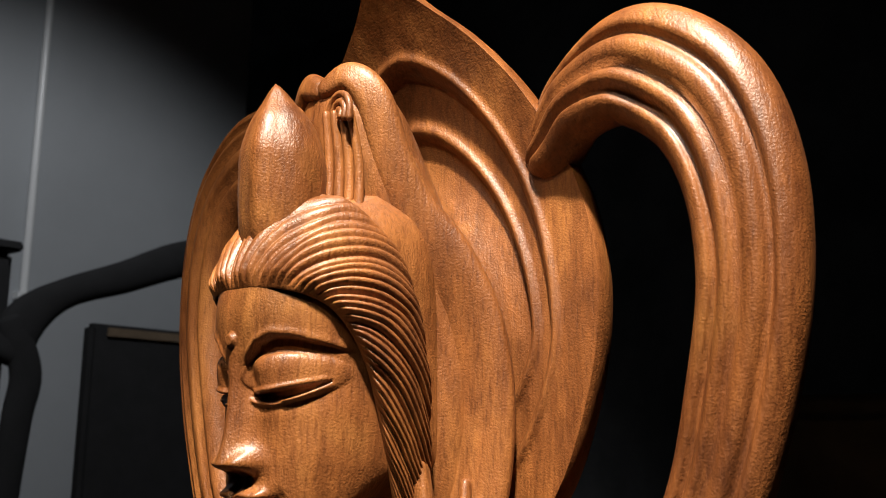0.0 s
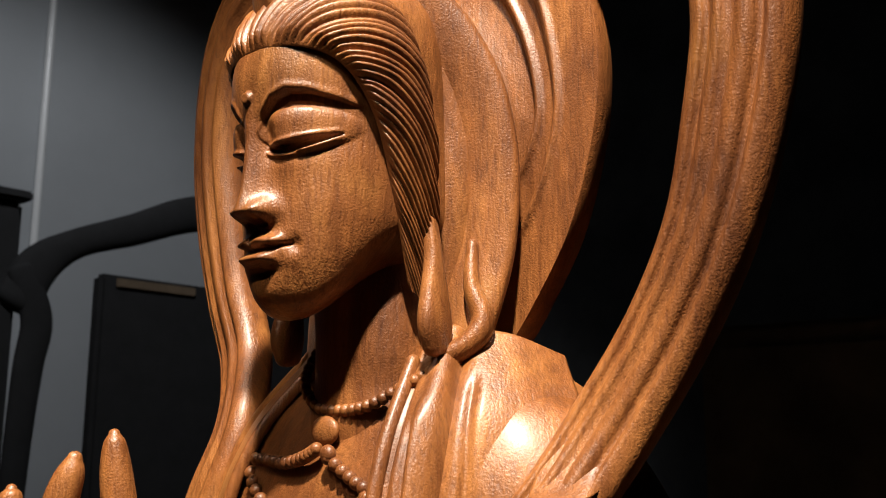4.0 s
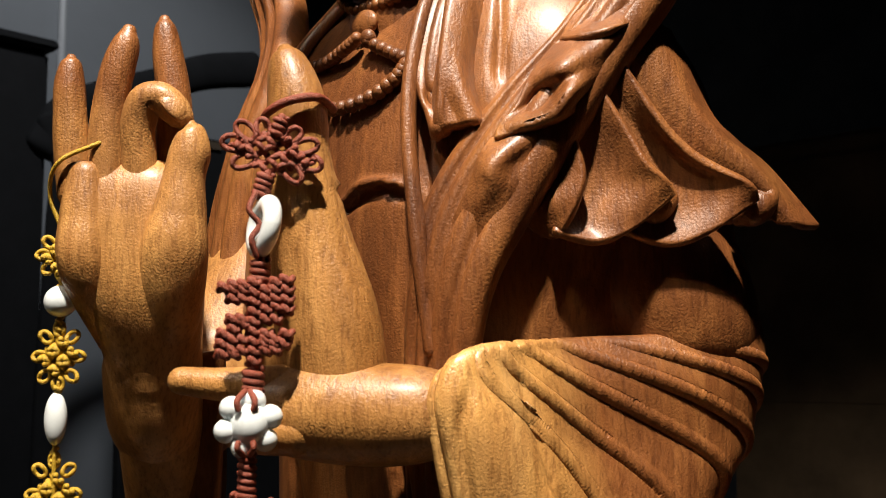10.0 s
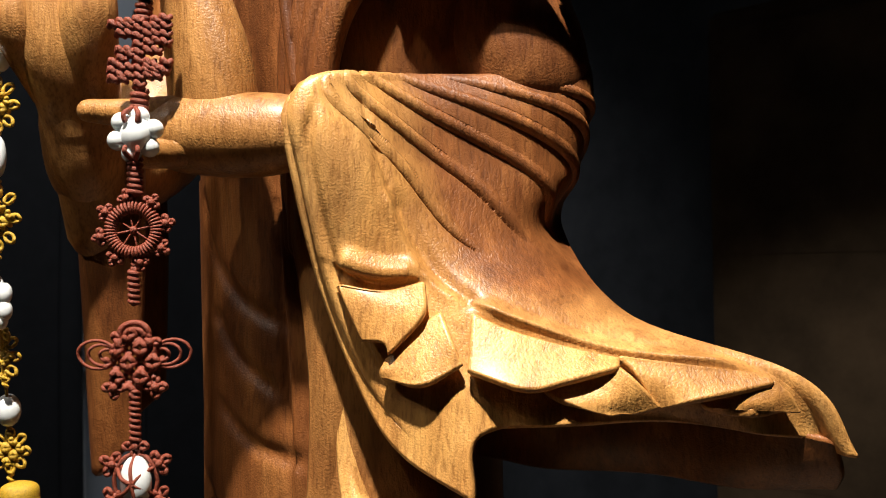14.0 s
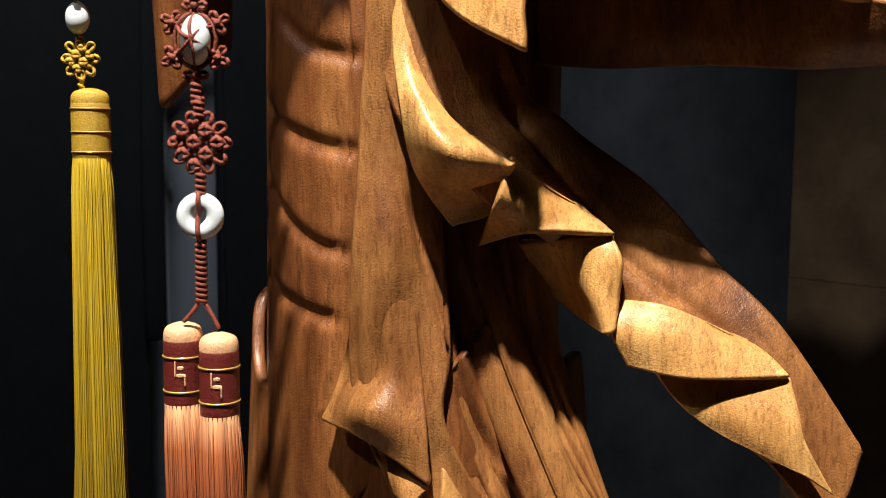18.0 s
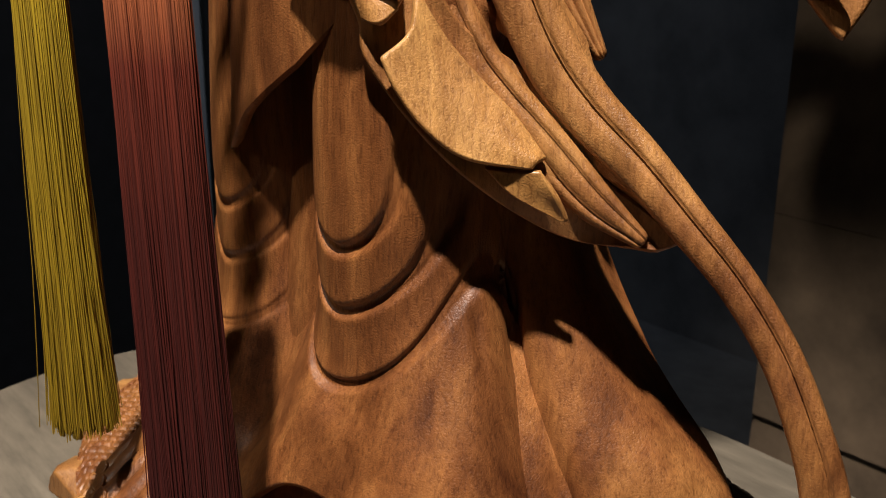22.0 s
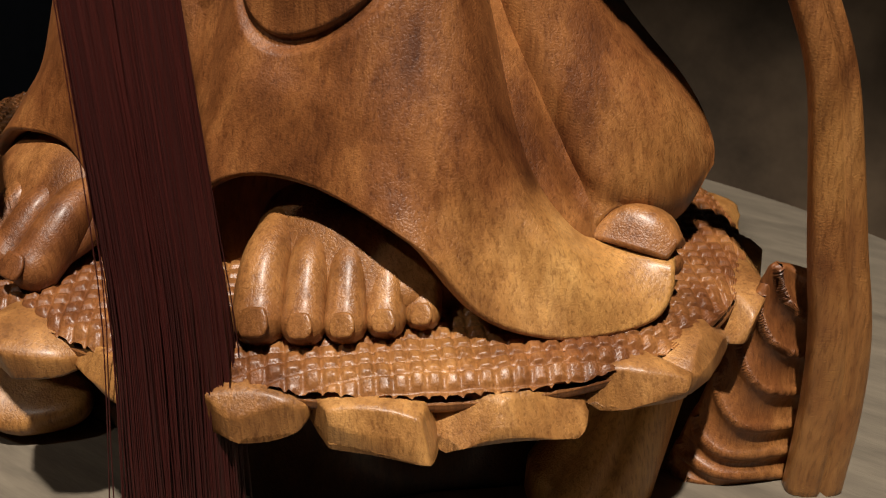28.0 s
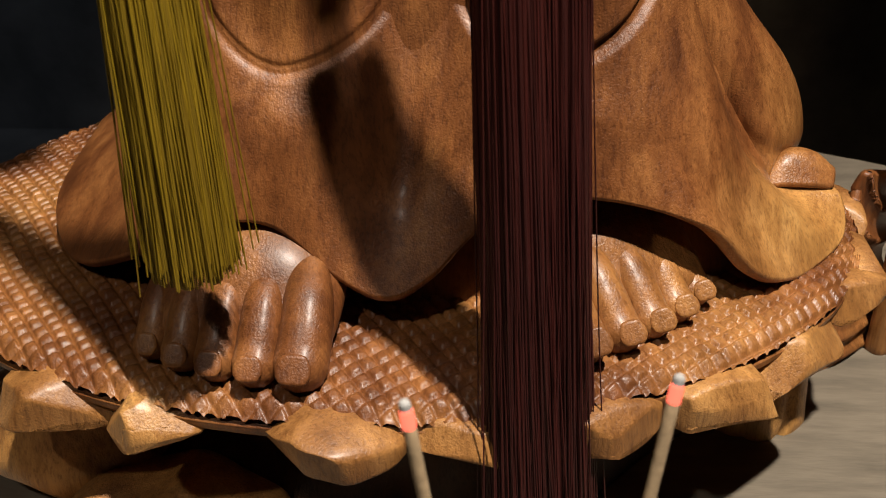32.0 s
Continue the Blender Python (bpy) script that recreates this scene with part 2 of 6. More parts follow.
class Carving:
    """Collects grids of one carved mesh."""

    def __init__(self):
        self.v, self.f, self.n, self.pale, self.tone = [], [], 0, [], 0.0

    def add(self, v, f):
        self.pale.append(np.full(len(np.asarray(v, float).reshape(-1, 3)), self.tone))
        self.v.append(np.asarray(v, float).reshape(-1, 3))
        self.f.append(np.asarray(f) + self.n)
        self.n += len(self.v[-1])

    def tint(self, rule):
        """Gives the last form its pale tone by place: rule(x, y, z)."""
        v = self.v[-1]
        self.pale[-1] = np.clip(rule(v[:, 0], v[:, 1], v[:, 2]), -1, 1)

    def chisel(self, strokes):
        """Raises (height > 0) or cuts (height < 0) the skin along strokes in space; step makes one side stand proud."""
        v, f = np.concatenate(self.v), np.concatenate(self.f)
        fn = np.cross(v[f[:, 2]] - v[f[:, 0]], v[f[:, 3]] - v[f[:, 1]])
        nrm = np.zeros_like(v)
        for k in range(4):
            np.add.at(nrm, f[:, k], fn)
        nrm = unit(nrm)
        outer = (nrm * (v - [0, 12, 0]))[:, :2].sum(1) > 0
        for wide, height, step, line in strokes:
            p = spl(line, 12 * len(line))
            lo, hi = p.min(0) - 3 * wide, p.max(0) + 3 * wide
            near = np.where(((v > lo) & (v < hi)).all(1) & outer)[0]
            q = v[near]
            d2, side, run = np.full(len(near), 1e9), np.zeros(len(near)), np.zeros(len(near))
            for i in range(len(p) - 1):
                ab = p[i + 1] - p[i]
                k = np.clip((q - p[i]) @ ab / (ab @ ab + 1e-12), 0, 1)
                off = q - p[i] - k[:, None] * ab
                dd = (off**2).sum(1)
                b = dd < d2
                d2, run = np.where(b, dd, d2), np.where(b, (i + k) / (len(p) - 1), run)
                side = np.where(b, (np.cross(ab / np.linalg.norm(ab), off) * nrm[near]).sum(1), side)
            d = np.sqrt(d2)
            end = np.minimum(1, np.minimum(run, 1 - run) * 7 + 0.1)
            move = height * bump1(d, wide)
            if step:
                move = move + step * sstep(-0.35 * wide, 0.35 * wide, side) * sstep(2.9 * wide, 0.3 * wide, d)
            v[near] += nrm[near] * (move * end)[:, None]
        self.v, self.f = [v], [f]

    def mesh(self, name, material):
        v, f = np.concatenate(self.v) * CM, np.concatenate(self.f)
        me = bpy.data.meshes.new(name)
        me.vertices.add(len(v))
        me.vertices.foreach_set("co", v.ravel())
        me.loops.add(4 * len(f))
        me.loops.foreach_set("vertex_index", f.ravel())
        me.polygons.add(len(f))
        me.polygons.foreach_set("loop_start", np.arange(0, 4 * len(f), 4))
        me.polygons.foreach_set("loop_total", np.full(len(f), 4))
        me.polygons.foreach_set("use_smooth", np.ones(len(f), bool))
        pale = me.attributes.new("pale", "FLOAT", "POINT")
        pale.data.foreach_set("value", np.concatenate(self.pale))
        me.update()
        me.validate()
        me.materials.append(material)
        return me


def tube(rows, n=60, m=28, hint=(0, -1, 0), grooves=(), deep=0.3, square=1.0, ends=True):
    """A swept form: rows of x, y, z, half width, half thickness; the thickness points along hint."""
    c = spl(rows, n)
    p, a, b = c[:, :3], c[:, 3:4], c[:, 4:5]
    t = unit(np.gradient(p, axis=0))
    h = np.asarray(hint, float)
    h = spl(h, n) if h.ndim == 2 else np.tile(h, (n, 1))
    nn = unit(h - (h * t).sum(1, keepdims=True) * t)
    bb = np.cross(t, nn)
    th = np.linspace(0, 2 * np.pi, m, endpoint=False)
    cs, sn = np.cos(th), np.sin(th)
    cs, sn = np.sign(cs) * abs(cs) ** square, np.sign(sn) * abs(sn) ** square
    lift = sn.copy()
    for g in grooves:
        lift -= np.where(np.sin(th) > 0, deep * bump1(cs - g, 0.085), 0) * np.minimum(1, 3 * abs(np.sin(th)))
    v = p[:, None] + a[:, None] * cs[None, :, None] * bb[:, None] + b[:, None] * lift[None, :, None] * nn[:, None]
    if ends:
        for k, (i, s) in enumerate(((0, -1), (-1, 1))):
            cap = [v[i] * (1 - q) + p[i] * q + t[i] * s * min(a[i, 0], b[i, 0]) * r for q, r in ((0.15, 0.45), (0.45, 0.75), (1.0, 0.9))]
            v = np.concatenate([np.array(cap)[::-1], v] if k == 0 else [v, np.array(cap)])
    return v.reshape(-1, 3), grid_faces(len(v), m)


def sheet(rows, nu=60, nv=60, thick=0.5, shape=None):
    """A cloth of some thickness through a grid of places (rows of places); shape(u, v) lifts it along its normal."""
    g = np.asarray(rows, float)
    g = np.stack([spl(r, nu) for r in g])
    g = np.stack([spl(g[:, j], nv) for j in range(nu)], 1)
    nrm = unit(np.cross(np.gradient(g, axis=1), np.gradient(g, axis=0)))
    if shape is not None:
        u, v = np.meshgrid(np.linspace(0, 1, nu), np.linspace(0, 1, nv))
        move = shape(u, v)
        if isinstance(move, tuple):
            du, dv = unit(np.gradient(g, axis=1)), unit(np.gradient(g, axis=0))
            g = g + du * move[1][..., None] + dv * move[2][..., None]
            move = move[0]
        g = g + nrm * move[..., None]
        nrm = unit(np.cross(np.gradient(g, axis=1), np.gradient(g, axis=0)))
    rim = [1.0, 0.6, -0.6, -1.0]
    lay = []
    for k in rim:
        q = g + nrm * thick / 2 * k
        lay.append(q)
    a, b = lay[0], lay[-1]
    e = g.copy()
    # the edge is rounded: the border of the middle layer stands out a little
    ring = lambda q: np.concatenate([q[0, :-1], q[:-1, -1], q[-1, :0:-1], q[:0:-1, 0]])
    f1 = grid_faces(nv, nu, False)
    m1, m2 = ring(lay[1]), ring(lay[2])
    mid = ring(e)
    inner = ring(np.pad(e[1:-1, 1:-1], ((1, 1), (1, 1), (0, 0)), "edge"))
    out = unit(mid - inner) * thick * 0.25
    va = a.copy()
    vb = b.copy()
    r = len(mid)
    verts = np.concatenate([va.reshape(-1, 3), vb.reshape(-1, 3), m1 + out, m2 + out])
    ids = np.arange(nv * nu).reshape(nv, nu)
    ri = ring(ids[..., None])[:, 0]
    base = 2 * nv * nu
    k = np.arange(r)
    k2 = (k + 1) % r
    q1 = np.stack([ri[k2], ri[k], base + k, base + k2], -1)
    q2 = np.stack([base + k2, base + k, base + r + k, base + r + k2], -1)
    q3 = np.stack([base + r + k2, base + r + k, nv * nu + ri[k], nv * nu + ri[k2]], -1)
    return verts, np.concatenate([f1, f1[:, ::-1] + nv * nu, q1, q2, q3])


def loft(rows, n=80, m=90, power=1.0, shape=None):
    """A stack of ovals: rows of z, centre x, centre y, half width, half depth; shape(angle, z) moves the skin outwards."""
    c = spl(rows, n)
    th = np.linspace(0, 2 * np.pi, m, endpoint=False)
    cs, sn = np.cos(th), np.sin(th)
    cs, sn = np.sign(cs) * abs(cs) ** power, np.sign(sn) * abs(sn) ** power
    x = c[:, 1:2] + c[:, 3:4] * cs
    y = c[:, 2:3] + c[:, 4:5] * sn
    z = np.repeat(c[:, :1], m, 1)
    if shape is not None:
        d = shape(np.tile(th, (n, 1)), z)
        x, y = x + d * np.cos(th), y + d * np.sin(th)
    v = np.stack([x, y, z], -1)
    top, bot = v[-1].mean(0), v[0].mean(0)
    v = np.concatenate([np.tile(bot, (1, m, 1)), v, np.tile(top, (1, m, 1))])
    return v.reshape(-1, 3), grid_faces(len(v), m)


def ball(c, r, n=18, m=24):
    u = np.linspace(0, np.pi, n)[:, None]
    th = np.linspace(0, 2 * np.pi, m, endpoint=False)[None]
    v = np.stack([np.sin(u) * np.cos(th), np.sin(u) * np.sin(th), np.cos(u) * np.ones_like(th)], -1) * np.asarray(r, float) + np.asarray(c, float)
    return v.reshape(-1, 3), grid_faces(n, m)


def cut(v, line, wide, deep, lip=0.0, way=(0, 1, 0), axes=(0, 2)):
    """Cuts a groove along a drawn line into the skin v, seen along way; lip raises the skin beside it."""
    v = np.asarray(v)
    p = spl(np.asarray(line, float), 40)
    q = v[:, axes]
    lo, hi = p.min(0) - 3 * wide, p.max(0) + 3 * wide
    near = np.where(((q > lo) & (q < hi)).all(1))[0]
    if len(near) == 0:
        return v
    d = np.full(len(near), 1e9)
    s = np.zeros(len(near))
    fade = np.zeros(len(near))
    for i in range(len(p) - 1):
        ab = p[i + 1] - p[i]
        k = np.clip(((q[near] - p[i]) @ ab) / (ab @ ab + 1e-12), 0, 1)
        off = q[near] - p[i] - k[:, None] * ab
        dd = np.linalg.norm(off, axis=1)
        better = dd < d
        d = np.where(better, dd, d)
        s = np.where(better, np.sign(ab[0] * off[:, 1] - ab[1] * off[:, 0]), s)
        fade = np.where(better, (i + k) / (len(p) - 1), fade)
    end = np.minimum(1, np.minimum(fade, 1 - fade) * 8 + 0.15)
    way = np.asarray(way, float)
    way = way[near] if way.ndim == 2 else way
    move = deep * bump1(d, wide) - lip * bump1(d - 1.7 * wide, wide) * (s > 0)
    v = v.copy()
    v[near] += (move * end)[:, None] * way
    return v


def front_cut(vf, lines, wide, deep, lip=0.0, y_max=2.0):
    """Grooves in the front of a form alone."""
    v, f = vf
    v = np.asarray(v)
    front = v[:, 1] < y_max
    w = v[front]
    for line in lines:
        w = cut(w, line, wide, deep, lip)
    v = v.copy()
    v[front] = w
    return v, f

# ---------------------------------------------------------------- the room
def part(name, mesh, parent=None, label=""):
    ob = new(name, mesh)
    if parent:
        ob.parent = parent
    return tagged(ob, label) if label else ob


def box_mesh(name, lo, hi, material, bevel=0.0):
    bm = bmesh.new()
    bmesh.ops.create_cube(bm, size=1)
    for v in bm.verts:
        v.co = Vector([l + (h - l) * (c + 0.5) for l, h, c in zip(lo, hi, v.co)])
    if bevel:
        bmesh.ops.bevel(bm, geom=bm.edges[:], offset=bevel, segments=2, affect="EDGES")
    me = bpy.data.meshes.new(name)
    bm.to_mesh(me)
    bm.free()
    me.materials.append(material)
    return me


FLOOR = -0.90
TOP = -0.127
tagged(part("floor", box_mesh("floor", (-4, -3, FLOOR - 0.1), (4, 4, FLOOR), DARK)), "dark grey floor of the room", "floor", kind="structure")
tagged(part("ceiling", box_mesh("ceiling", (-4, -3, 2.7), (4, 4, 2.8), DARK)), "dark ceiling high over the statue", "ceiling", kind="structure")
tagged(part("wall_west", box_mesh("wall_west", (-4.1, -3, FLOOR), (-2.2, 1.5, 2.7), WALL_GREY)), "plain pale grey painted wall", "wall", kind="structure")
tagged(part("wall_north", box_mesh("wall_north", (-4.1, 2.2, FLOOR), (4, 2.35, 2.7), DARK)), "black painted wall in shadow", "wall", kind="structure")
tagged(part("wall_east", box_mesh("wall_east", (4, -3, FLOOR), (4.1, 4, 2.7), DARK)), "dark wall of the room", "wall", kind="structure")
tagged(part("wall_south", box_mesh("wall_south", (-4, -3.1, FLOOR), (4, -3, 2.7), DARK)), "dark wall behind the viewer", "wall", kind="structure")


def table():
    c = Carving()
    th = np.linspace(0, 2 * np.pi, 120, endpoint=False)
    ring = lambda r, z: np.stack([r * 66 * np.cos(th) + 0, r * 46 * np.sin(th) + 1, np.full(120, z)], -1)
    prof = [(0.0, 0), (0.5, 0), (0.985, 0), (1.0, -0.5), (1.0, -3.6), (0.985, -4.0), (0.5, -4.0), (0.0, -4.0)]
    v = np.concatenate([ring(r, TOP * 100 + z) for r, z in prof])
    c.add(v, grid_faces(len(prof), 120))
    ob = tagged(new("table"), "round weathered pale wooden table with a worn top", "table")
    part("tabletop", c.mesh("tabletop", TABLE), ob)
    for x, y in ((-0.4, -0.2), (0.4, -0.2), (-0.35, 0.3), (0.4, 0.3)):
        part("leg", box_mesh("leg", (x - 0.03, y - 0.03, FLOOR), (x + 0.03, y + 0.03, TOP - 0.038), TABLE, 0.004), ob)
    return ob


table()

# ---------------------------------------------------------------- the carved statue, one mesh
S = Carving()

# mandorla behind the head: a pointed leaf with stepped rims
HALO = [(0.0, 132.8), (0.09, 131.7), (0.22, 130.2), (0.40, 128.4), (0.55, 126.5), (0.68, 124.4), (0.88, 120.2), (0.985, 116), (1.0, 112.5), (0.95, 109), (0.83, 105), (0.64, 101.5), (0.44, 98.5)]


def halo():
    n, m = 220, 220
    prof = spl(HALO, n)
    z, w = prof[:, 1], np.maximum(prof[:, 0], 0) * 11.6 + 0.02
    s = np.linspace(-1, 1, m)
    x = w[:, None] * s[None]
    zz = np.repeat(z[:, None], m, 1)
    lean = -0.02 * np.maximum(0, zz - 117.0) ** 2

    def inside(a, top, low, pw):
        """1 on the outline of a smaller leaf of half width a from low to top, less inside."""
        mid = 112.0
        h = np.where(zz > mid, (zz - mid) / (top - mid), (mid - zz) / (mid - low))
        return (abs(x) / a) ** pw + abs(h) ** pw

    y = -0.2 - 0.55 * sstep(1.0, 0.1, inside(6.0, 122, 100, 2.0))
    for a, top, low, pw in ((8.9, 127.2, 101.5, 1.75), (7.5, 123.6, 104.6, 1.7)):
        q = inside(a, top, low, pw)
        y = y + 0.40 * sstep(1.0, 0.93, q) - 0.36 * sstep(0.9, 0.45, q)
        y = y - 0.26 * bump1(q - 1.05, 0.045)
    grain = 0.006 * np.sin(zz * 3.1 + x * 0.7) * np.sin(x * 2.3 - zz * 0.4)
    y = y + lean + grain
    front = np.stack([x, y, zz], -1)
    back = np.stack([x * 0.97, 1.7 + lean, zz], -1)
    S.add(front, grid_faces(n, m, False)[:, ::-1])
    S.add(back, grid_faces(n, m, False))
    for j in (0, -1):
        edge = np.stack([front[:, j], front[:, j] + [0.12 * s[j], 0.25, 0], front[:, j] * 0.5 + back[:, j] * 0.5 + [0.25 * s[j], 0, 0], back[:, j]], 1)
        S.add(edge, grid_faces(n, 4, False))
    for i in (0, -1):
        edge = np.stack([front[i], back[i]], 1)
        S.add(edge, grid_faces(m, 2, False))


halo()


def ribbons():
    """The looping shawl ribbons on both sides, down over the shoulders to the waist."""
    g = (-0.42, 0.12, 0.55)
    left = [(8.4, 0.6, 121.4, 2.0, 1.5), (10.8, -0.4, 123.6, 2.5, 1.6), (14.4, -1.0, 124.4, 3.0, 1.7), (17.8, -1.0, 122.2, 3.0, 1.8), (19.6, -1.0, 118.4, 2.7, 1.8),
            (20.0, -1.0, 113.6, 2.45, 1.7), (19.2, -1.0, 108.6, 2.35, 1.6), (17.8, -1.0, 103.8, 2.15, 1.5), (15.6, -1.2, 99.4, 2.05, 1.4), (13.2, -2.2, 95.2, 2.05, 1.3),
            (11.6, -4.0, 91.8, 2.0, 1.3), (10.0, -6.2, 88.4, 2.3, 1.3), (8.0, -8.0, 84.4, 2.5, 1.2), (7.0, -8.9, 80.6, 2.1, 1.0), (6.2, -8.8, 75.6, 1.8, 0.9), (5.6, -8.4, 69.6, 1.5, 0.8)]
    hint = [(0, -1, 0.9), (0, -1, 0.4), (0, -1, 0), (0.1, -1, 0), (0.15, -1, 0), (0.15, -1, 0), (0.1, -1, 0), (0.1, -1, 0), (0.15, -1, 0.1), (0.3, -1, 0.2), (0.3, -1, 0.1), (0.2, -1, 0), (0.1, -1, 0), (0, -1, 0)]
    S.add(*tube(left, 230, 72, hint, g, 0.34, 0.8))
    right = [(-x * 0.93 + 0.9, y - 1.0 - max(0, 100 - z) * 0.25, z + 0.4 * (z > 115), a * 0.92, b) for x, y, z, a, b in left[:10]] + [(-12.0, -6.0, 90.5, 2.0, 1.2), (-13.0, -6.8, 84, 2.2, 1.2), (-12.6, -7.5, 76, 2.0, 1.0)]
    S.add(*tube(right, 200, 60, [(-a, b, c) for a, b, c in hint[:13]], g, 0.34, 0.8))


ribbons()

# ---- head
HX, HY = -0.4, -5.0
HEAD_AT, HEAD_TURN = np.array([-0.4, -13.0, 110.9]), np.array(Matrix.Rotation(radians(-1), 3, "Z") @ Matrix.Rotation(radians(5.5), 3, "X"))


def posed(v):
    """Turns the head a little aside and bows it."""
    v = np.asarray(v, float).reshape(-1, 3)
    return (v - HEAD_AT) @ HEAD_TURN.T + HEAD_AT


def head():
    rows = [(99.4, 1.2, -8.6), (100.0, 2.6, -10.9), (101.0, 3.5, -12.0), (102.5, 4.1, -12.4), (104.5, 4.45, -12.35), (106.5, 4.65, -12.3), (108.5, 4.7, -12.5),
            (110.5, 4.7, -12.8), (112.5, 4.75, -12.75), (114.5, 4.7, -12.0), (116.5, 4.2, -10.3), (118.0, 2.8, -8.0)]
    n, m = 330, 420
    c = spl(rows, n)
    th = np.linspace(0, 2 * np.pi, m, endpoint=False)
    # more points over the face
    th = th + 0.45 * np.sin(2 * (th + np.pi / 2)) * 0.5 - np.pi / 2
    cs, sn = np.cos(th), np.sin(th)
    z = np.repeat(c[:, :1], m, 1)
    w, f = c[:, 1:2], c[:, 2:3]
    mid = -5.2
    y = np.where(sn < 0, mid + (mid - f) * np.sign(sn) * abs(sn) ** 0.86, mid + 5.5 * sn)
    x = w * np.sign(cs) * abs(cs) ** 0.9
    ax = abs(x)
    face = (sn < 0.1) * sstep(0.2, -0.3, sn)
    d = np.zeros_like(x)
    # nose
    run = np.clip((110.0 - z) / (110.0 - 105.3), 0, 1.0)
    tipend = sstep(104.55, 105.35, z)
    wide = 0.5 + 0.36 * run**2
    d += (0.25 + 1.3 * run**1.2) * tipend * bump1(ax, wide) * sstep(111.5, 109.3, z)
    d += 0.72 * bump1(ax - 0.9, 0.42) * bump1(z - 105.35, 0.55)
    d -= 0.35 * bump1(ax - 0.45, 0.25) * bump1(z - 104.75, 0.2)
    # brow line and eye hollow
    brow = np.interp(ax, [0.0, 0.45, 0.8, 1.4, 2.1, 2.9, 3.7, 4.5], [108.6, 109.2, 110.0, 110.75, 111.1, 111.0, 110.6, 110.0])
    under = sstep(brow + 0.06, brow - 0.22, z) * sstep(0.35, 0.85, ax) * sstep(4.7, 3.6, ax)
    d -= 0.42 * under * sstep(107.2, 109.3, z)
    d += 0.10 * bump1(z - brow - 0.15, 0.2) * sstep(0.5, 1.0, ax) * sstep(4.7, 4.0, ax)
    d -= 0.28 * bump1(ax - 0.95, 0.42) * bump1(z - 109.0, 0.8)
    # lids: a full upper lid over a narrow open slit
    ex = (ax - 2.25) / 1.55
    lid = np.clip(1 - ((ax - 2.3) / 1.85) ** 2 - ((z - 109.15) / 1.15) ** 2, 0, 1)
    d += 0.62 * np.sqrt(lid)
    upper = 108.52 + 0.26 * ex + 0.06 * ex**2
    lower = upper - 0.42 * np.clip(1 - ex**2, 0, 1) ** 0.8
    on = sstep(1.06, 0.9, abs(ex))
    d -= 0.42 * sstep(upper + 0.05, upper - 0.07, z) * sstep(lower - 0.08, lower + 0.05, z) * on
    d += 0.14 * bump1(z - upper - 0.14, 0.12) * on
    d += 0.20 * bump1(z - lower + 0.14, 0.13) * on
    d -= 0.10 * bump1(z - (brow - 0.75), 0.10) * sstep(1.2, 1.8, ax) * sstep(4.0, 3.2, ax)
    # mouth
    mx = sstep(1.75, 1.25, ax)
    d += 0.45 * bump1(ax, 2.2) * bump1(z - 103.3, 1.2)
    bow = 103.95 - 0.12 * bump1(ax, 0.25) + 0.08 * bump1(ax - 0.5, 0.35)
    d += 0.42 * bump1(z - bow + 0.12, 0.24) * mx * (1 - 0.25 * bump1(ax, 0.15))
    line = 103.48 - 0.10 * bump1(ax, 0.5) + 0.14 * sstep(0.9, 1.8, ax)
    d -= 0.36 * bump1(z - line, 0.12) * sstep(1.95, 1.6, ax)
    d += 0.48 * bump1(z - 103.02, 0.27) * sstep(1.45, 0.7, ax)
    d -= 0.22 * bump1(z - 102.45, 0.3) * bump1(ax, 1.1)
    d -= 0.28 * bump1(ax - 1.95, 0.3) * bump1(z - 103.55, 0.4)
    d -= 0.16 * bump1(ax, 0.2) * bump1(z - 104.4, 0.35)
    # chin and cheeks
    d += 0.35 * bump1(ax, 1.3) * bump1(z - 101.2, 0.9)
    d += 0.25 * bump1(ax - 3.2, 1.3) * bump1(z - 105.3, 1.8)
    # mark on the brow
    rr = np.sqrt(ax**2 + (z - 110.95) ** 2)
    d += 0.22 * sstep(0.42, 0.24, rr)
    # the jaw line rises towards the ear
    x = x + 0.2 * sstep(-11.0, -6.0, y) * sstep(108.5, 102.5, z)
    z = z + 2.6 * sstep(-11.4, -6.5, y) * sstep(105.5, 100.5, z)
    v = np.stack([x + HX, y - d * face, z], -1)
    v = np.concatenate([v, np.tile(v[-1].mean(0) + [0, 0, 0.3], (1, m, 1))])
    v = np.concatenate([np.tile(v[0].mean(0), (1, m, 1)), v])
    S.add(posed(v), grid_faces(len(v), m))


S.tone = 0.05
head()
S.tone = 0.0


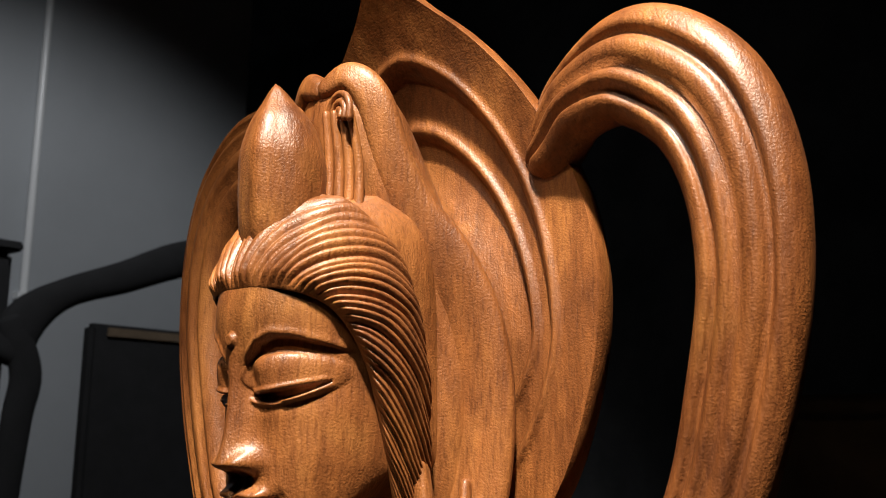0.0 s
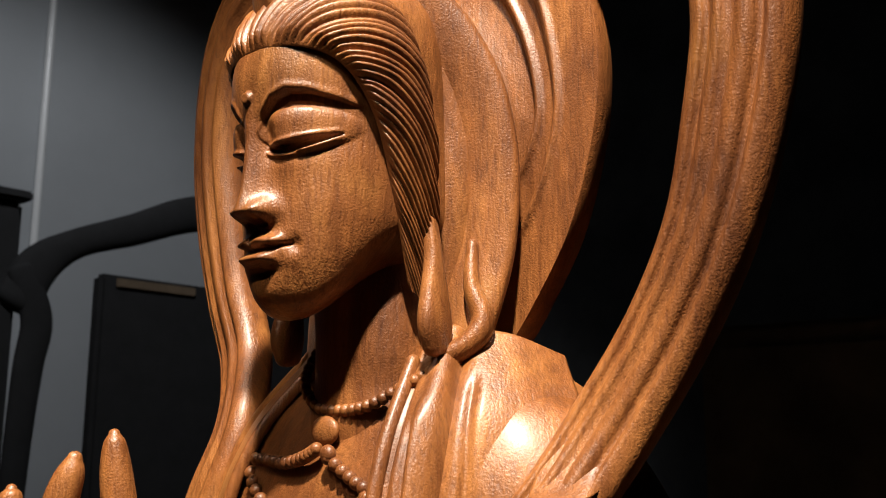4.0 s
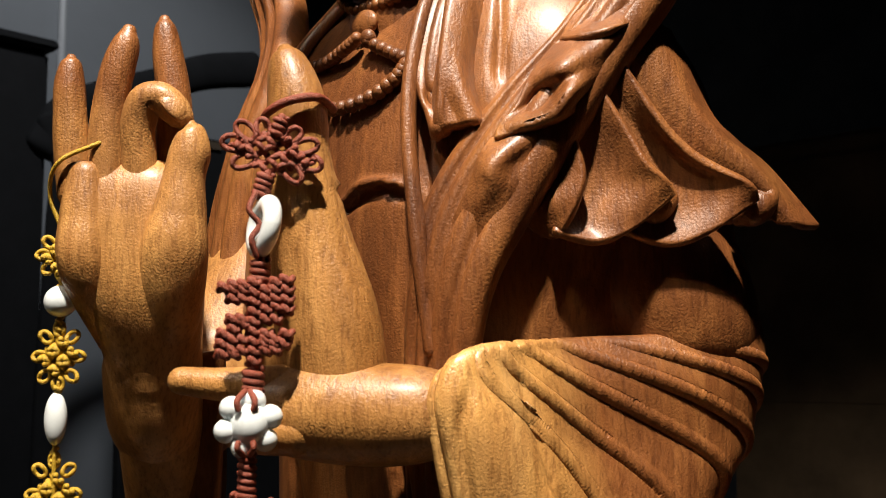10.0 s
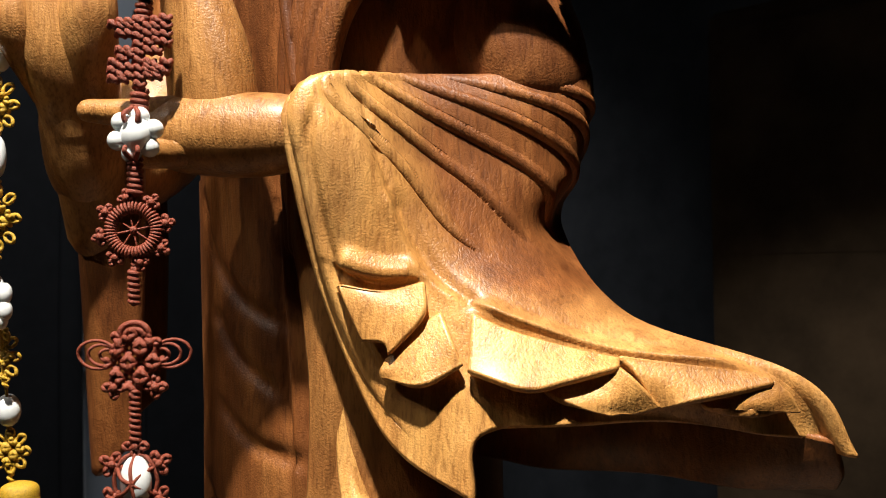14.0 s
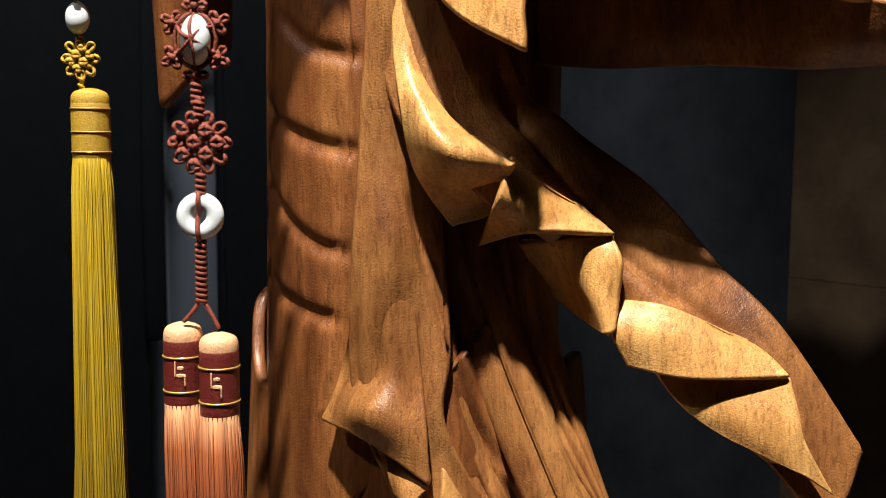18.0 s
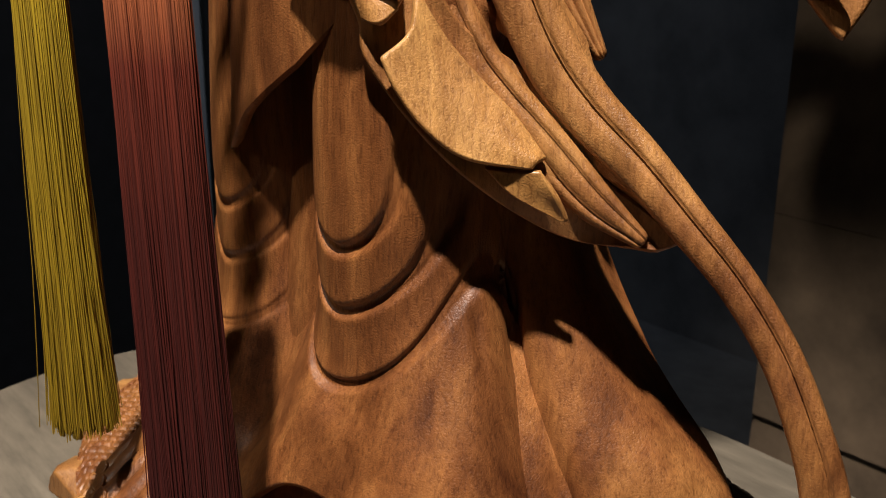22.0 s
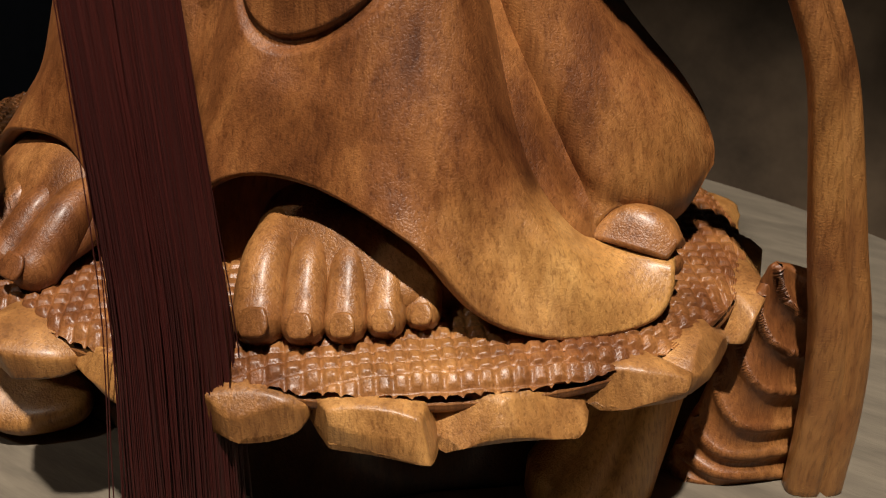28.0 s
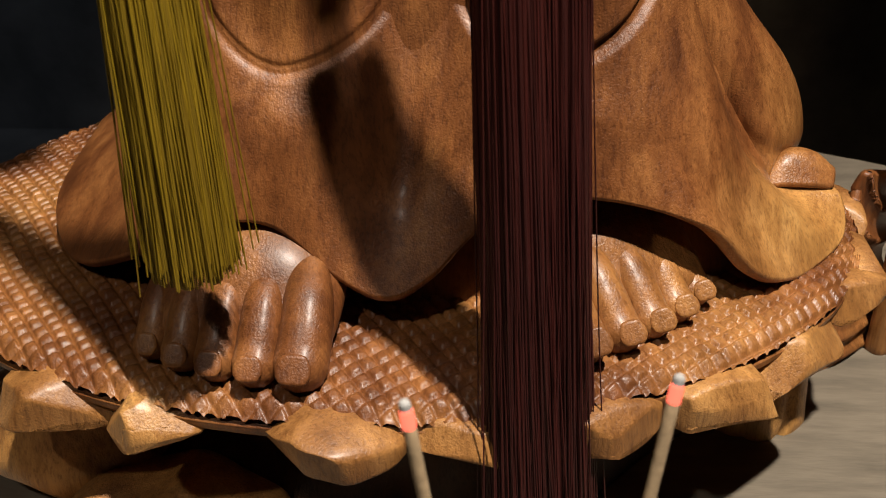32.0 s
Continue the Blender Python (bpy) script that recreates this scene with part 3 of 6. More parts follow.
def hair():
    n, m = 120, 900
    al = np.linspace(-1, 1, m)
    half = [(0.0, -12.5, 113.3), (2.7, -11.8, 113.1), (4.1, -10.2, 112.1), (4.55, -8.7, 109.6), (4.45, -7.6, 105.6), (4.2, -6.7, 101.6)]
    rear = [(0.0, -8.4, 118.0), (3.2, -7.6, 117.2), (5.0, -6.2, 114.2), (5.5, -5.6, 110.0), (5.2, -5.3, 105.2), (4.6, -5.2, 101.0)]
    line, back = ([(HX - x, y, z) for x, y, z in q[:0:-1]] + [(HX + x, y, z) for x, y, z in q] for q in (half, rear))
    a, b = spl(line, m), spl(back, m)
    v = np.linspace(0, 1, n)[:, None]
    cen = np.array([-0.2, -5.0, 109.5])
    p = a[None] * (1 - v[..., None]) + b[None] * v[..., None]
    out = unit(p - cen)
    wide = 0.95 * (1 - 0.4 * sstep(0.55, 1.0, abs(al)))
    swell = np.clip(1 - (2 * v - 1) ** 2, 0, 1) ** 0.75 * wide[None] * 0.95 + 0.02
    rng = np.random.RandomState(3)
    wob = np.interp(al, np.linspace(-1, 1, 60), rng.uniform(-0.6, 0.6, 60))
    phase = al[None] * 235 - 70.0 * np.tanh(al * 3)[None] * v + wob[None] * 2 + 1.2 * np.sin(v * 5 + al[None] * 9)
    strand = abs(np.sin(phase / 2)) ** 0.7
    lock = abs(np.sin(phase / 9 + 0.5)) ** 0.6
    swell = swell + (0.20 * strand + 0.30 * lock - 0.16) * sstep(0.0, 0.12, v) * sstep(1.02, 0.9, v)
    p = p + out * swell[..., None]
    S.add(posed(p), grid_faces(n, m, False))


hair()


def crown():
    """Topknot with its pointed front, the scroll beside it and the veil behind."""
    n, m = 110, 140
    rows = [(114.6, 2.0, -10.0), (116.0, 2.5, -10.2), (117.6, 2.75, -10.2), (119.4, 2.85, -10.2), (120.6, 2.7, -10.3), (122.0, 2.1, -10.4), (123.0, 1.2, -10.6), (123.8, 0.45, -10.8), (124.1, 0.05, -10.9)]
    c = spl(rows, n) * [1, 0.80, 1]
    th = np.linspace(0, 2 * np.pi, m, endpoint=False)
    k = 1 + 0.16 * bump1(np.angle(np.exp(1j * (th + np.pi / 2 - 0.35))), 0.3)
    v = np.stack([HX - 0.1 + c[:, 1:2] * np.cos(th) * k, c[:, 2:3] + 0.95 * c[:, 1:2] * np.sin(th) * k, np.repeat(c[:, :1], m, 1)], -1)
    S.add(v, grid_faces(n, m))
    for s in (1, -1):
        S.add(*tube([(HX + s * 0.2, -7.6, 124.5, 0.6, 0.7), (HX + s * 1.5, -7.2, 125.0, 0.9, 0.8), (HX + s * 2.6, -6.6, 123.8, 1.0, 0.8), (HX + s * 3.1, -5.8, 121.0, 1.1, 0.8), (HX + s * 3.7, -4.7, 118.2, 1.3, 0.8),
                      (HX + s * 4.8, -3.4, 115.6, 1.6, 0.7), (HX + s * 5.7, -2.4, 112.4, 1.8, 0.6), (HX + s * 6.0, -1.9, 108.4, 1.9, 0.6), (HX + s * 5.9, -2.0, 104.4, 1.8, 0.6), (HX + s * 5.6, -2.6, 101.2, 1.6, 0.6), (HX + s * 5.2, -3.2, 98.6, 1.4, 0.5)],
                     140, 40, [(s * 0.4, -0.9, 0.4), (s * 0.6, -0.8, 0.1), (s * 0.35, -0.95, 0), (s * 0.3, -0.95, 0)], (), 0.3, 0.7))
        # the veil rolls out over the shoulder
        if s > 0:
            S.add(*tube([(HX + s * 6.0, -2.9, 104.4, 0.3, 0.4), (HX + s * 6.3, -3.3, 102.2, 0.45, 0.6), (HX + s * 7.0, -3.3, 100.4, 0.6, 0.7), (HX + s * 6.6, -3.9, 99.2, 0.6, 0.7), (HX + s * 5.2, -5.0, 98.2, 0.5, 0.5), (HX + s * 4.6, -5.6, 97.2, 0.3, 0.3)], 60, 24, (s * 0.5, -0.8, 0.3)))
        # a scroll of locks beside the knot
        for r in (0.3, 0.62, 0.95):
            S.add(*tube([(HX + s * (1.9 + r * math.cos(q)), -8.5 + 0.1 * q, 122.6 + r * 1.3 * math.sin(q), 0.19, 0.2) for q in np.linspace(-0.2, 3.4, 7)], 30, 10))
        for k2 in range(4):
            S.add(*tube([(HX + s * (1.3 + 0.4 * k2), -8.7 + 0.2 * k2, 122.8, 0.2, 0.22), (HX + s * (1.5 + 0.4 * k2), -8.5 + 0.3 * k2, 120, 0.26, 0.26), (HX + s * (1.7 + 0.42 * k2), -8.7 + 0.3 * k2, 116.6, 0.28, 0.26)], 24, 10))
    S.add(*loft([(97, HX, -2.0, 4.2, 3.2), (106, HX, -2.0, 5.6, 3.0), (112, HX, -2.2, 5.6, 2.8), (117, HX, -3.4, 4.6, 3.4), (121, HX, -4.8, 3.7, 3.2), (124.0, HX, -5.8, 2.9, 2.2), (126.2, HX, -6.2, 0.6, 0.6)], 60, 70))
    # long ear lobes
    for s in (1, -1):
        x = HX + s * 5.5
        v, f = tube([(x - s * 0.3, -5.9, 104.6, 0.35, 0.4), (x, -6.1, 102.8, 0.42, 0.5), (x + s * 0.1, -6.3, 101.0, 0.5, 0.9), (x + s * 0.2, -6.5, 99.4, 0.55, 1.2), (x + s * 0.2, -6.5, 98.2, 0.4, 0.9)], 50, 28, (0.2, -1, 0), (), 0.3, 0.75)
        S.add(posed(v), f)

crown()
S.add(*loft([(93.5, 0.0, -2.6, 5.4, 4.4), (95.6, 0.0, -3.0, 4.4, 4.2), (97.2, 0.0, -3.3, 3.8, 3.9), (99.0, 0.1, -3.6, 3.6, 3.75), (101.0, 0.0, -3.7, 3.5, 3.7), (103.5, HX, -3.8, 3.4, 3.4), (105.0, HX, -3.8, 2.6, 2.6)], 60, 90))

# ---- trunk and robe
TRUNK = [(40, -1, 0, 10.5, 8.0), (60, -1, 0, 10.2, 8.3), (72, -0.5, 0, 10.5, 8.8), (80, 0, 0, 11.5, 9.3), (87, 0, -0.2, 13.0, 8.8), (92, 0, -0.2, 13.2, 7.8), (95.5, 0, 0, 11.5, 6.6), (97.4, 0, 0.3, 9.0, 5.4), (98.6, 0, 0.6, 6.6, 4.2), (99.3, 0, 0.8, 4.2, 3.0)]
body = loft(TRUNK, 330, 420, 0.92)
body = front_cut(body, [[(3.9, 98.2), (4.6, 94), (5.0, 89.5), (6.3, 84), (7.0, 79)]], 0.3, 0.35, 0.35)
body = front_cut(body, [[(0.0, 84.8), (2.2, 85.7), (4.4, 85.2)]], 0.25, 0.4, 0.3)
S.add(*body)


def beads(path, n, r):
    for p in spl(path, n):
        S.add(*ball(p + np.array([0, 0.22, 0]), (r, r, r), 8, 10))


beads([(-4.6, -4.6, 99.2), (-3.6, -6.2, 97.6), (-1.6, -7.1, 96.3), (0.4, -7.3, 96.0), (2.2, -7.1, 96.2), (3.8, -6.5, 97.0), (5.0, -5.6, 97.8)], 25, 0.33)
beads([(-8.0, -6.6, 93.6), (-4.8, -7.7, 93.5), (-2.6, -8.1, 93.4), (-1.0, -8.3, 93.7), (-0.2, -8.2, 94.1)], 15, 0.36)
beads([(0.8, -8.3, 93.7), (2.2, -8.3, 92.9), (3.4, -8.2, 92.3), (4.9, -7.9, 91.9)], 9, 0.36)
beads([(-7.4, -6.8, 93.2), (-5.2, -7.9, 91.9), (-2.7, -8.8, 90.8), (-0.3, -9.1, 90.3), (1.7, -9.0, 90.5), (3.0, -8.6, 91.2), (3.5, -8.3, 91.9)], 19, 0.40)
S.add(*ball((-0.2, -7.45, 95.0), (1.0, 0.35, 0.75)))
S.add(*ball((0.8, -8.1, 93.9), (0.45, 0.35, 0.45)))

# lapels and shawl over the chest
S.add(*sheet([[(3.6, -4.0, 99.3), (5.0, -3.4, 99.8), (7.0, -1.8, 99.6), (8.6, 0.5, 98.6)], [(4.4, -7.0, 95.2), (6.0, -6.6, 95.6), (8.6, -4.4, 95.4), (10.8, -1.2, 94.8)],
               [(4.9, -8.6, 91.0), (6.4, -8.3, 91.0), (8.6, -6.2, 90.6), (10.6, -3.2, 90.4)], [(6.2, -9.0, 88.0), (7.4, -8.4, 88.2), (8.8, -6.8, 88.0), (10.0, -4.6, 88.0)]],
              110, 110, 0.7, lambda u, v: 0.35 * bump1(u - 0.1, 0.06) + 0.5 * bump1(u - 0.42 - 0.1 * v, 0.05) - 0.35 * bump1(u - 0.32 - 0.1 * v, 0.06)))
S.add(*tube([(3.9, -5.4, 98.4, 0.35, 0.4), (4.5, -8.0, 94, 0.35, 0.4), (4.9, -9.3, 89.5, 0.35, 0.4), (5.8, -9.8, 84, 0.35, 0.4), (6.6, -9.6, 78, 0.35, 0.4)], 80, 14))
S.add(*sheet([[(-4.6, -3.6, 99.3), (-6.5, -2.6, 99.2), (-8.8, 0.5, 98.0)], [(-6.6, -6.8, 94.5), (-9.0, -5.0, 94.8), (-11.5, -1.5, 94.0)], [(-7.6, -8.2, 89), (-10.4, -6.2, 89.5), (-13.4, -2.0, 89)], [(-7.8, -8.8, 80), (-11, -6.6, 80), (-14.0, -2.0, 80)]],
              70, 90, 0.7, lambda u, v: 0.4 * bump1(u - 0.5, 0.04) + 0.4 * bump1(u - 0.62, 0.04)))

# left arm: short cape sleeve over the upper arm
S.add(*tube([(8.6, 0.4, 94.0, 3.2, 3.6), (11.0, 1.6, 90, 3.0, 3.4), (11.9, 2.0, 85, 2.9, 3.2), (12.0, 2.0, 80.6, 2.9, 3.2), (11.6, 1.6, 77.6, 2.6, 2.8), (11.0, 0.6, 76.0, 1.6, 1.8)], 110, 60, (0.4, -0.9, 0.2)))


S.add(*tube([(10.7, 0.4, 84.0, 3.6, 3.2), (11.6, 1.0, 81.8, 4.0, 3.5), (12.3, 1.6, 79.6, 3.9, 3.4), (12.5, 1.9, 77.9, 3.4, 3.0), (12.2, 1.7, 76.7, 2.0, 1.8)], 90, 60, (0.7, -0.7, 0)))

# the cape itself, behind its lapped lobes
S.add(*sheet([[(9.9, -5.9, 84.8), (10.6, -5.0, 86.7), (11.6, -3.2, 89.7), (13.2, -0.8, 92.5)],
              [(9.9, -5.7, 84.6), (10.9, -4.7, 85.9), (12.4, -2.1, 88.3), (14.2, 0.4, 89.9)],
              [(9.9, -5.5, 84.3), (11.0, -4.2, 85.0), (13.1, -1.1, 86.0), (15.4, 1.7, 86.9)],
              [(9.9, -5.4, 84.0), (11.2, -3.8, 83.7), (14.2, 0.0, 83.7), (17.4, 3.8, 84.2)]], 90, 60, 0.45))

# left forearm cloth with the long wing
WING = [[(9.6, -7.6, 75.6), (10.8, -5.6, 76.3), (12.4, -2.0, 77.4), (15.2, 3.2, 79.2), (12.6, 6.0, 80.5)],
        [(9.2, -10.6, 77.6), (10.1, -8.9, 78.0), (11.2, -4.6, 78.2), (15.5, 2.6, 78.4), (12.8, 6.2, 79.4)],
        [(8.9, -12.0, 76.2), (10.0, -10.4, 76.6), (11.4, -5.6, 76.8), (15.6, 2.3, 76.6), (12.8, 6.2, 77.2)],
        [(8.9, -11.7, 73.5), (10.8, -9.9, 73.6), (11.9, -5.2, 73.4), (15.0, 1.9, 73.4), (12.4, 5.8, 74.0)],
        [(9.1, -10.2, 67.6), (11.2, -8.8, 68.0), (13.2, -5.4, 68.8), (14.4, -0.4, 69.8), (12.9, 4.0, 70.4)],
        [(10.6, -8.9, 62.5), (12.9, -7.8, 64.5), (16.0, -4.4, 66.0), (18.2, -0.4, 65.7), (18.8, 2.2, 65.5)],
        [(13.0, -8.3, 59.5), (15.2, -6.9, 62.3), (18.7, -3.2, 62.0), (23.2, 2.2, 62.6), (26.5, 5.6, 62.6)],
        [(16.4, -7.0, 57.5), (16.3, -6.3, 60.4), (19.2, -2.6, 60.8), (24.3, 4.0, 60.4), (28.4, 7.2, 59.0)]]


def wing_shape(u, v):
    d = 0.42 * sstep(0.068, 0.055, u) * sstep(0.9, 0.6, v) + 0.25 * bump1(u - 0.10, 0.03) * sstep(0.2, 0.05, v)
    # folds that fan out from the top of the forearm round the elbow
    for u0, end in ((0.14, 0.80), (0.22, 0.66), (0.31, 0.54), (0.40, 0.44), (0.50, 0.34), (0.60, 0.24)):
        q = v - 0.12 - end * np.clip((u - u0) / (1 - u0), 0, 1) ** 0.85
        on = sstep(u0, u0 + 0.14, u) * sstep(1.0, 0.9, u) * sstep(0.62, 0.5, v)
        d = d + on * (0.15 * sstep(-0.012, 0.004, q) * sstep(0.13, 0.0, q) - 0.13 * bump1(q + 0.010, 0.007))
    # the lower edge swings in and out
    w = sstep(0.75, 1.0, v) * sstep(0.26, 0.36, u) * sstep(1.0, 0.95, u)
    ph = 2 * np.pi * (3.2 * u) + 1.6
    return d + 0.5 * w * np.sin(ph), 0.0 * u, 0.0 * u


S.tone = 0.8
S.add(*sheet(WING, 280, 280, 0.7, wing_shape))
# pale wood on the flap and hem, with the lit part painted in
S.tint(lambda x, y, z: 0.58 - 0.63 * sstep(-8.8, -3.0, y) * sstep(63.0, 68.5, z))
S.tone = 0.0

S.tone = 0.0
S.add(*sheet([[(10.5, 0.0, 66.0), (15.0, 1.5, 64.5), (22.0, 4.2, 61.5), (27.6, 6.6, 59.6)], [(10.0, 0.4, 60.5), (15.0, 2.0, 59.8), (22.0, 4.8, 58.8), (27.6, 7.4, 58.0)], [(9.6, 0.6, 57.6), (14.0, 2.4, 57.4), (21.0, 5.2, 57.2), (27.0, 8.0, 57.0)]], 90, 60, 0.6, lambda u, v: 0.25 * np.sin(u * 13 + v)))
S.tone = 0.30
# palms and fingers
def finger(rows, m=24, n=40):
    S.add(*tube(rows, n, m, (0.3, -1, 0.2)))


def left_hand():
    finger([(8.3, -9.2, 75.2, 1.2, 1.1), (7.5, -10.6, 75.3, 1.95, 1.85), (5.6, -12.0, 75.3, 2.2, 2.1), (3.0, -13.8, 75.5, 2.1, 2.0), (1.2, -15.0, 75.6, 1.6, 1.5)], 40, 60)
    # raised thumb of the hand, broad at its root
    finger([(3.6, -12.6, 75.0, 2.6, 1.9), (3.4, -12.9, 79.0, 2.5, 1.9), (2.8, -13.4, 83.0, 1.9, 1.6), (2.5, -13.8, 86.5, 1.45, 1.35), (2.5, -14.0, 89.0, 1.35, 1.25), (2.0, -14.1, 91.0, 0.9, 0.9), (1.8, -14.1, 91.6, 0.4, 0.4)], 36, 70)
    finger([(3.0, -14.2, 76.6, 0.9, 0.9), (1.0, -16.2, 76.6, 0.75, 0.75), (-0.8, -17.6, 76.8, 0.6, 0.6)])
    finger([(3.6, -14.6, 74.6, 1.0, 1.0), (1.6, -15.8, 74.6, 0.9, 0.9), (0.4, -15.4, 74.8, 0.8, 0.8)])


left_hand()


def right_hand():
    """The raised hand: three fingers up, the index bent to the thumb. Rows: aside, forward, height and the half sizes."""
    ax_, out_, at = np.array([0.66, 0.75, 0.0]), np.array([0.75, -0.66, 0.0]), np.array([-6.7, -17.2, 0.0])

    def put(rows):
        return [(*(at + ax_ * r[0] + out_ * r[1] + np.array([0, 0, r[2]])), *r[3:]) for r in rows]

    # palm with the heel of the hand
    S.add(*tube(put([(1.3, -6.0, 71.0, 2.1, 2.0), (1.25, -4.0, 74.8, 2.2, 2.0), (1.2, -1.9, 78.2, 2.35, 1.9), (1.05, -0.4, 81.0, 2.8, 1.75), (0.5, 0, 84.0, 3.05, 1.5), (-0.2, 0, 86.0, 2.75, 1.15), (-0.4, -0.1, 87.0, 2.4, 0.6), (-0.4, -0.2, 87.5, 1.8, 0.2)]), 90, 56, out_, (), 0.3, 0.8))
    S.add(*tube(put([(-0.8, -1.2, 78.5, 0.5, 0.5), (-1.6, 0.75, 82.0, 1.15, 1.0), (-1.7, 0.75, 84.5, 1.1, 0.9), (-1.7, 0.6, 86.6, 0.8, 0.7)]), 50, 30, out_))
    # little, ring and middle finger
    for rows in ([(-2.3, 0.1, 85.6, 0.8, 0.8), (-2.5, 0.2, 88.0, 0.84, 0.8), (-2.6, 0.25, 89.6, 0.78, 0.76), (-2.65, 0.3, 91.0, 0.72, 0.7), (-2.6, 0.35, 92.0, 0.5, 0.5), (-2.6, 0.35, 92.3, 0.25, 0.25)],
                 [(-0.8, 0.1, 85.8, 0.85, 0.85), (-0.85, 0.2, 88.2, 0.88, 0.85), (-0.72, 0.3, 90.0, 0.82, 0.8), (-0.35, 0.45, 91.8, 0.8, 0.75), (0.0, 0.5, 93.0, 0.66, 0.6), (0.15, 0.5, 93.7, 0.35, 0.35)],
                 [(2.3, -0.9, 85.5, 0.95, 0.9), (2.2, -1.0, 88.5, 0.92, 0.9), (2.05, -1.0, 91.0, 0.86, 0.85), (1.75, -1.0, 93.0, 0.76, 0.74), (1.6, -1.0, 94.3, 0.55, 0.55), (1.55, -1.0, 94.8, 0.28, 0.28)]):
        S.add(*tube(put(rows), 60, 28, out_, (), 0.3, 0.92))
        S.tint(lambda x, y, z: 0.30 - 0.32 * sstep(87.5, 93.0, z))
    # bent index, its nail, and the thumb
    S.add(*tube(put([(0.8, 0.0, 85.0, 0.9, 0.9), (0.72, 0.25, 87.4, 0.85, 0.85), (0.68, 0.5, 89.0, 0.84, 0.84), (1.05, 0.75, 90.05, 0.86, 0.84), (1.75, 0.95, 90.25, 0.78, 0.78), (2.4, 1.0, 89.75, 0.78, 0.74), (2.85, 1.0, 89.15, 0.6, 0.6), (3.0, 1.0, 88.8, 0.3, 0.3)]), 80, 28, (0.5, -0.6, -0.6)))
    S.add(*tube(put([(2.05, 1.45, 90.3, 0.3, 0.15), (2.35, 1.62, 89.95, 0.5, 0.16), (2.75, 1.6, 89.45, 0.48, 0.16), (2.95, 1.45, 89.1, 0.3, 0.12)]), 24, 20, (0.75, -0.5, 0.5), (), 0.3, 0.7))
    S.add(*tube(put([(1.9, -2.6, 76.4, 0.6, 0.6), (2.3, -0.3, 79.8, 1.4, 1.3), (2.55, 0.9, 82.6, 1.62, 1.45), (2.8, 1.0, 84.6, 1.3, 1.2), (3.0, 1.0, 86.4, 1.0, 0.95), (3.25, 1.0, 87.6, 0.98, 0.9), (3.3, 1.0, 88.5, 0.72, 0.7), (3.2, 1.0, 88.9, 0.35, 0.35)]), 80, 34, out_))
    # forearm and hanging sleeve
    S.add(*tube([(-12.5, -3.0, 84.0, 4.0, 4.2), (-12.5, -8.0, 77.0, 3.6, 3.8), (-9.6, -13.0, 74.5, 2.7, 2.6), (-8.0, -15.0, 77.5, 2.4, 2.1)], 60, 40, (0.3, -1, 0.3)))
    S.tone = 0.0
    S.add(*sheet([[(-6.0, -12.0, 78.0), (-9.5, -14.0, 77.5), (-13.5, -12.0, 78.0), (-15.0, -6.0, 80.0)], [(-7.5, -11.2, 70.0), (-10.5, -13.0, 70.0), (-14.5, -11.0, 70.5), (-16.0, -5.0, 71.0)], [(-9.8, -10.4, 58.0), (-12.5, -11.6, 55.5), (-15.5, -9.6, 57.0), (-16.5, -5.0, 60.0)]], 60, 60, 0.8))


right_hand()
S.tone = 0.0

# ---- skirts
def apron():
    """The long front skirt, its hem rising towards the statue's left."""
    n, m = 300, 330
    al = np.linspace(-2.7, 0.55, m)
    top, low = 74.0, np.interp(11 * np.sin(al), [-12, -8.7, -2, 3, 7, 12], [17.0, 21.5, 28.0, 31.3, 35.0, 38.0])
    t = np.linspace(0, 1, n)[:, None]
    z = top + (low[None] - top) * t
    rx = np.interp(z, [15, 30, 45, 60, 75], [13.5, 11.8, 11.2, 10.8, 10.9])
    ry = np.interp(z, [15, 30, 45, 60, 75], [9.8, 9.1, 9.0, 9.0, 9.2])
    x = rx * np.sin(al)[None] - 0.6
    y = -ry * np.cos(al)[None]
    v = np.stack([x, y, z], -1)
    skin = v.reshape(-1, 3)
    skin = cut(skin, [(3.0, 72), (3.6, 58), (2.6, 45), (1.6, 38)], 0.35, 0.3, 0.3)
    S.add(skin, grid_faces(n, m, False)[:, ::-1])
    inner = v * 1.0
    inner[..., 0] = (inner[..., 0] + 0.6) * 0.93 - 0.6
    inner[..., 1] *= 0.93
    S.add(inner, grid_faces(n, m, False))
    rim = np.stack([v[-1], v[-1] * 0.5 + inner[-1] * 0.5 + [0, 0, -0.25], inner[-1]], 1)
    S.add(rim, grid_faces(m, 3, False))


apron()


S.add(*loft([(0.3, 0, 0, 20, 10), (4, 0, 0.5, 19, 9.5), (9, 0, 0.5, 16, 8.6), (18, 0, 0.6, 11.5, 7.4), (30, 0, 0.6, 10.4, 6.8), (45, -0.5, 0.5, 10.2, 7.2)], 90, 160))


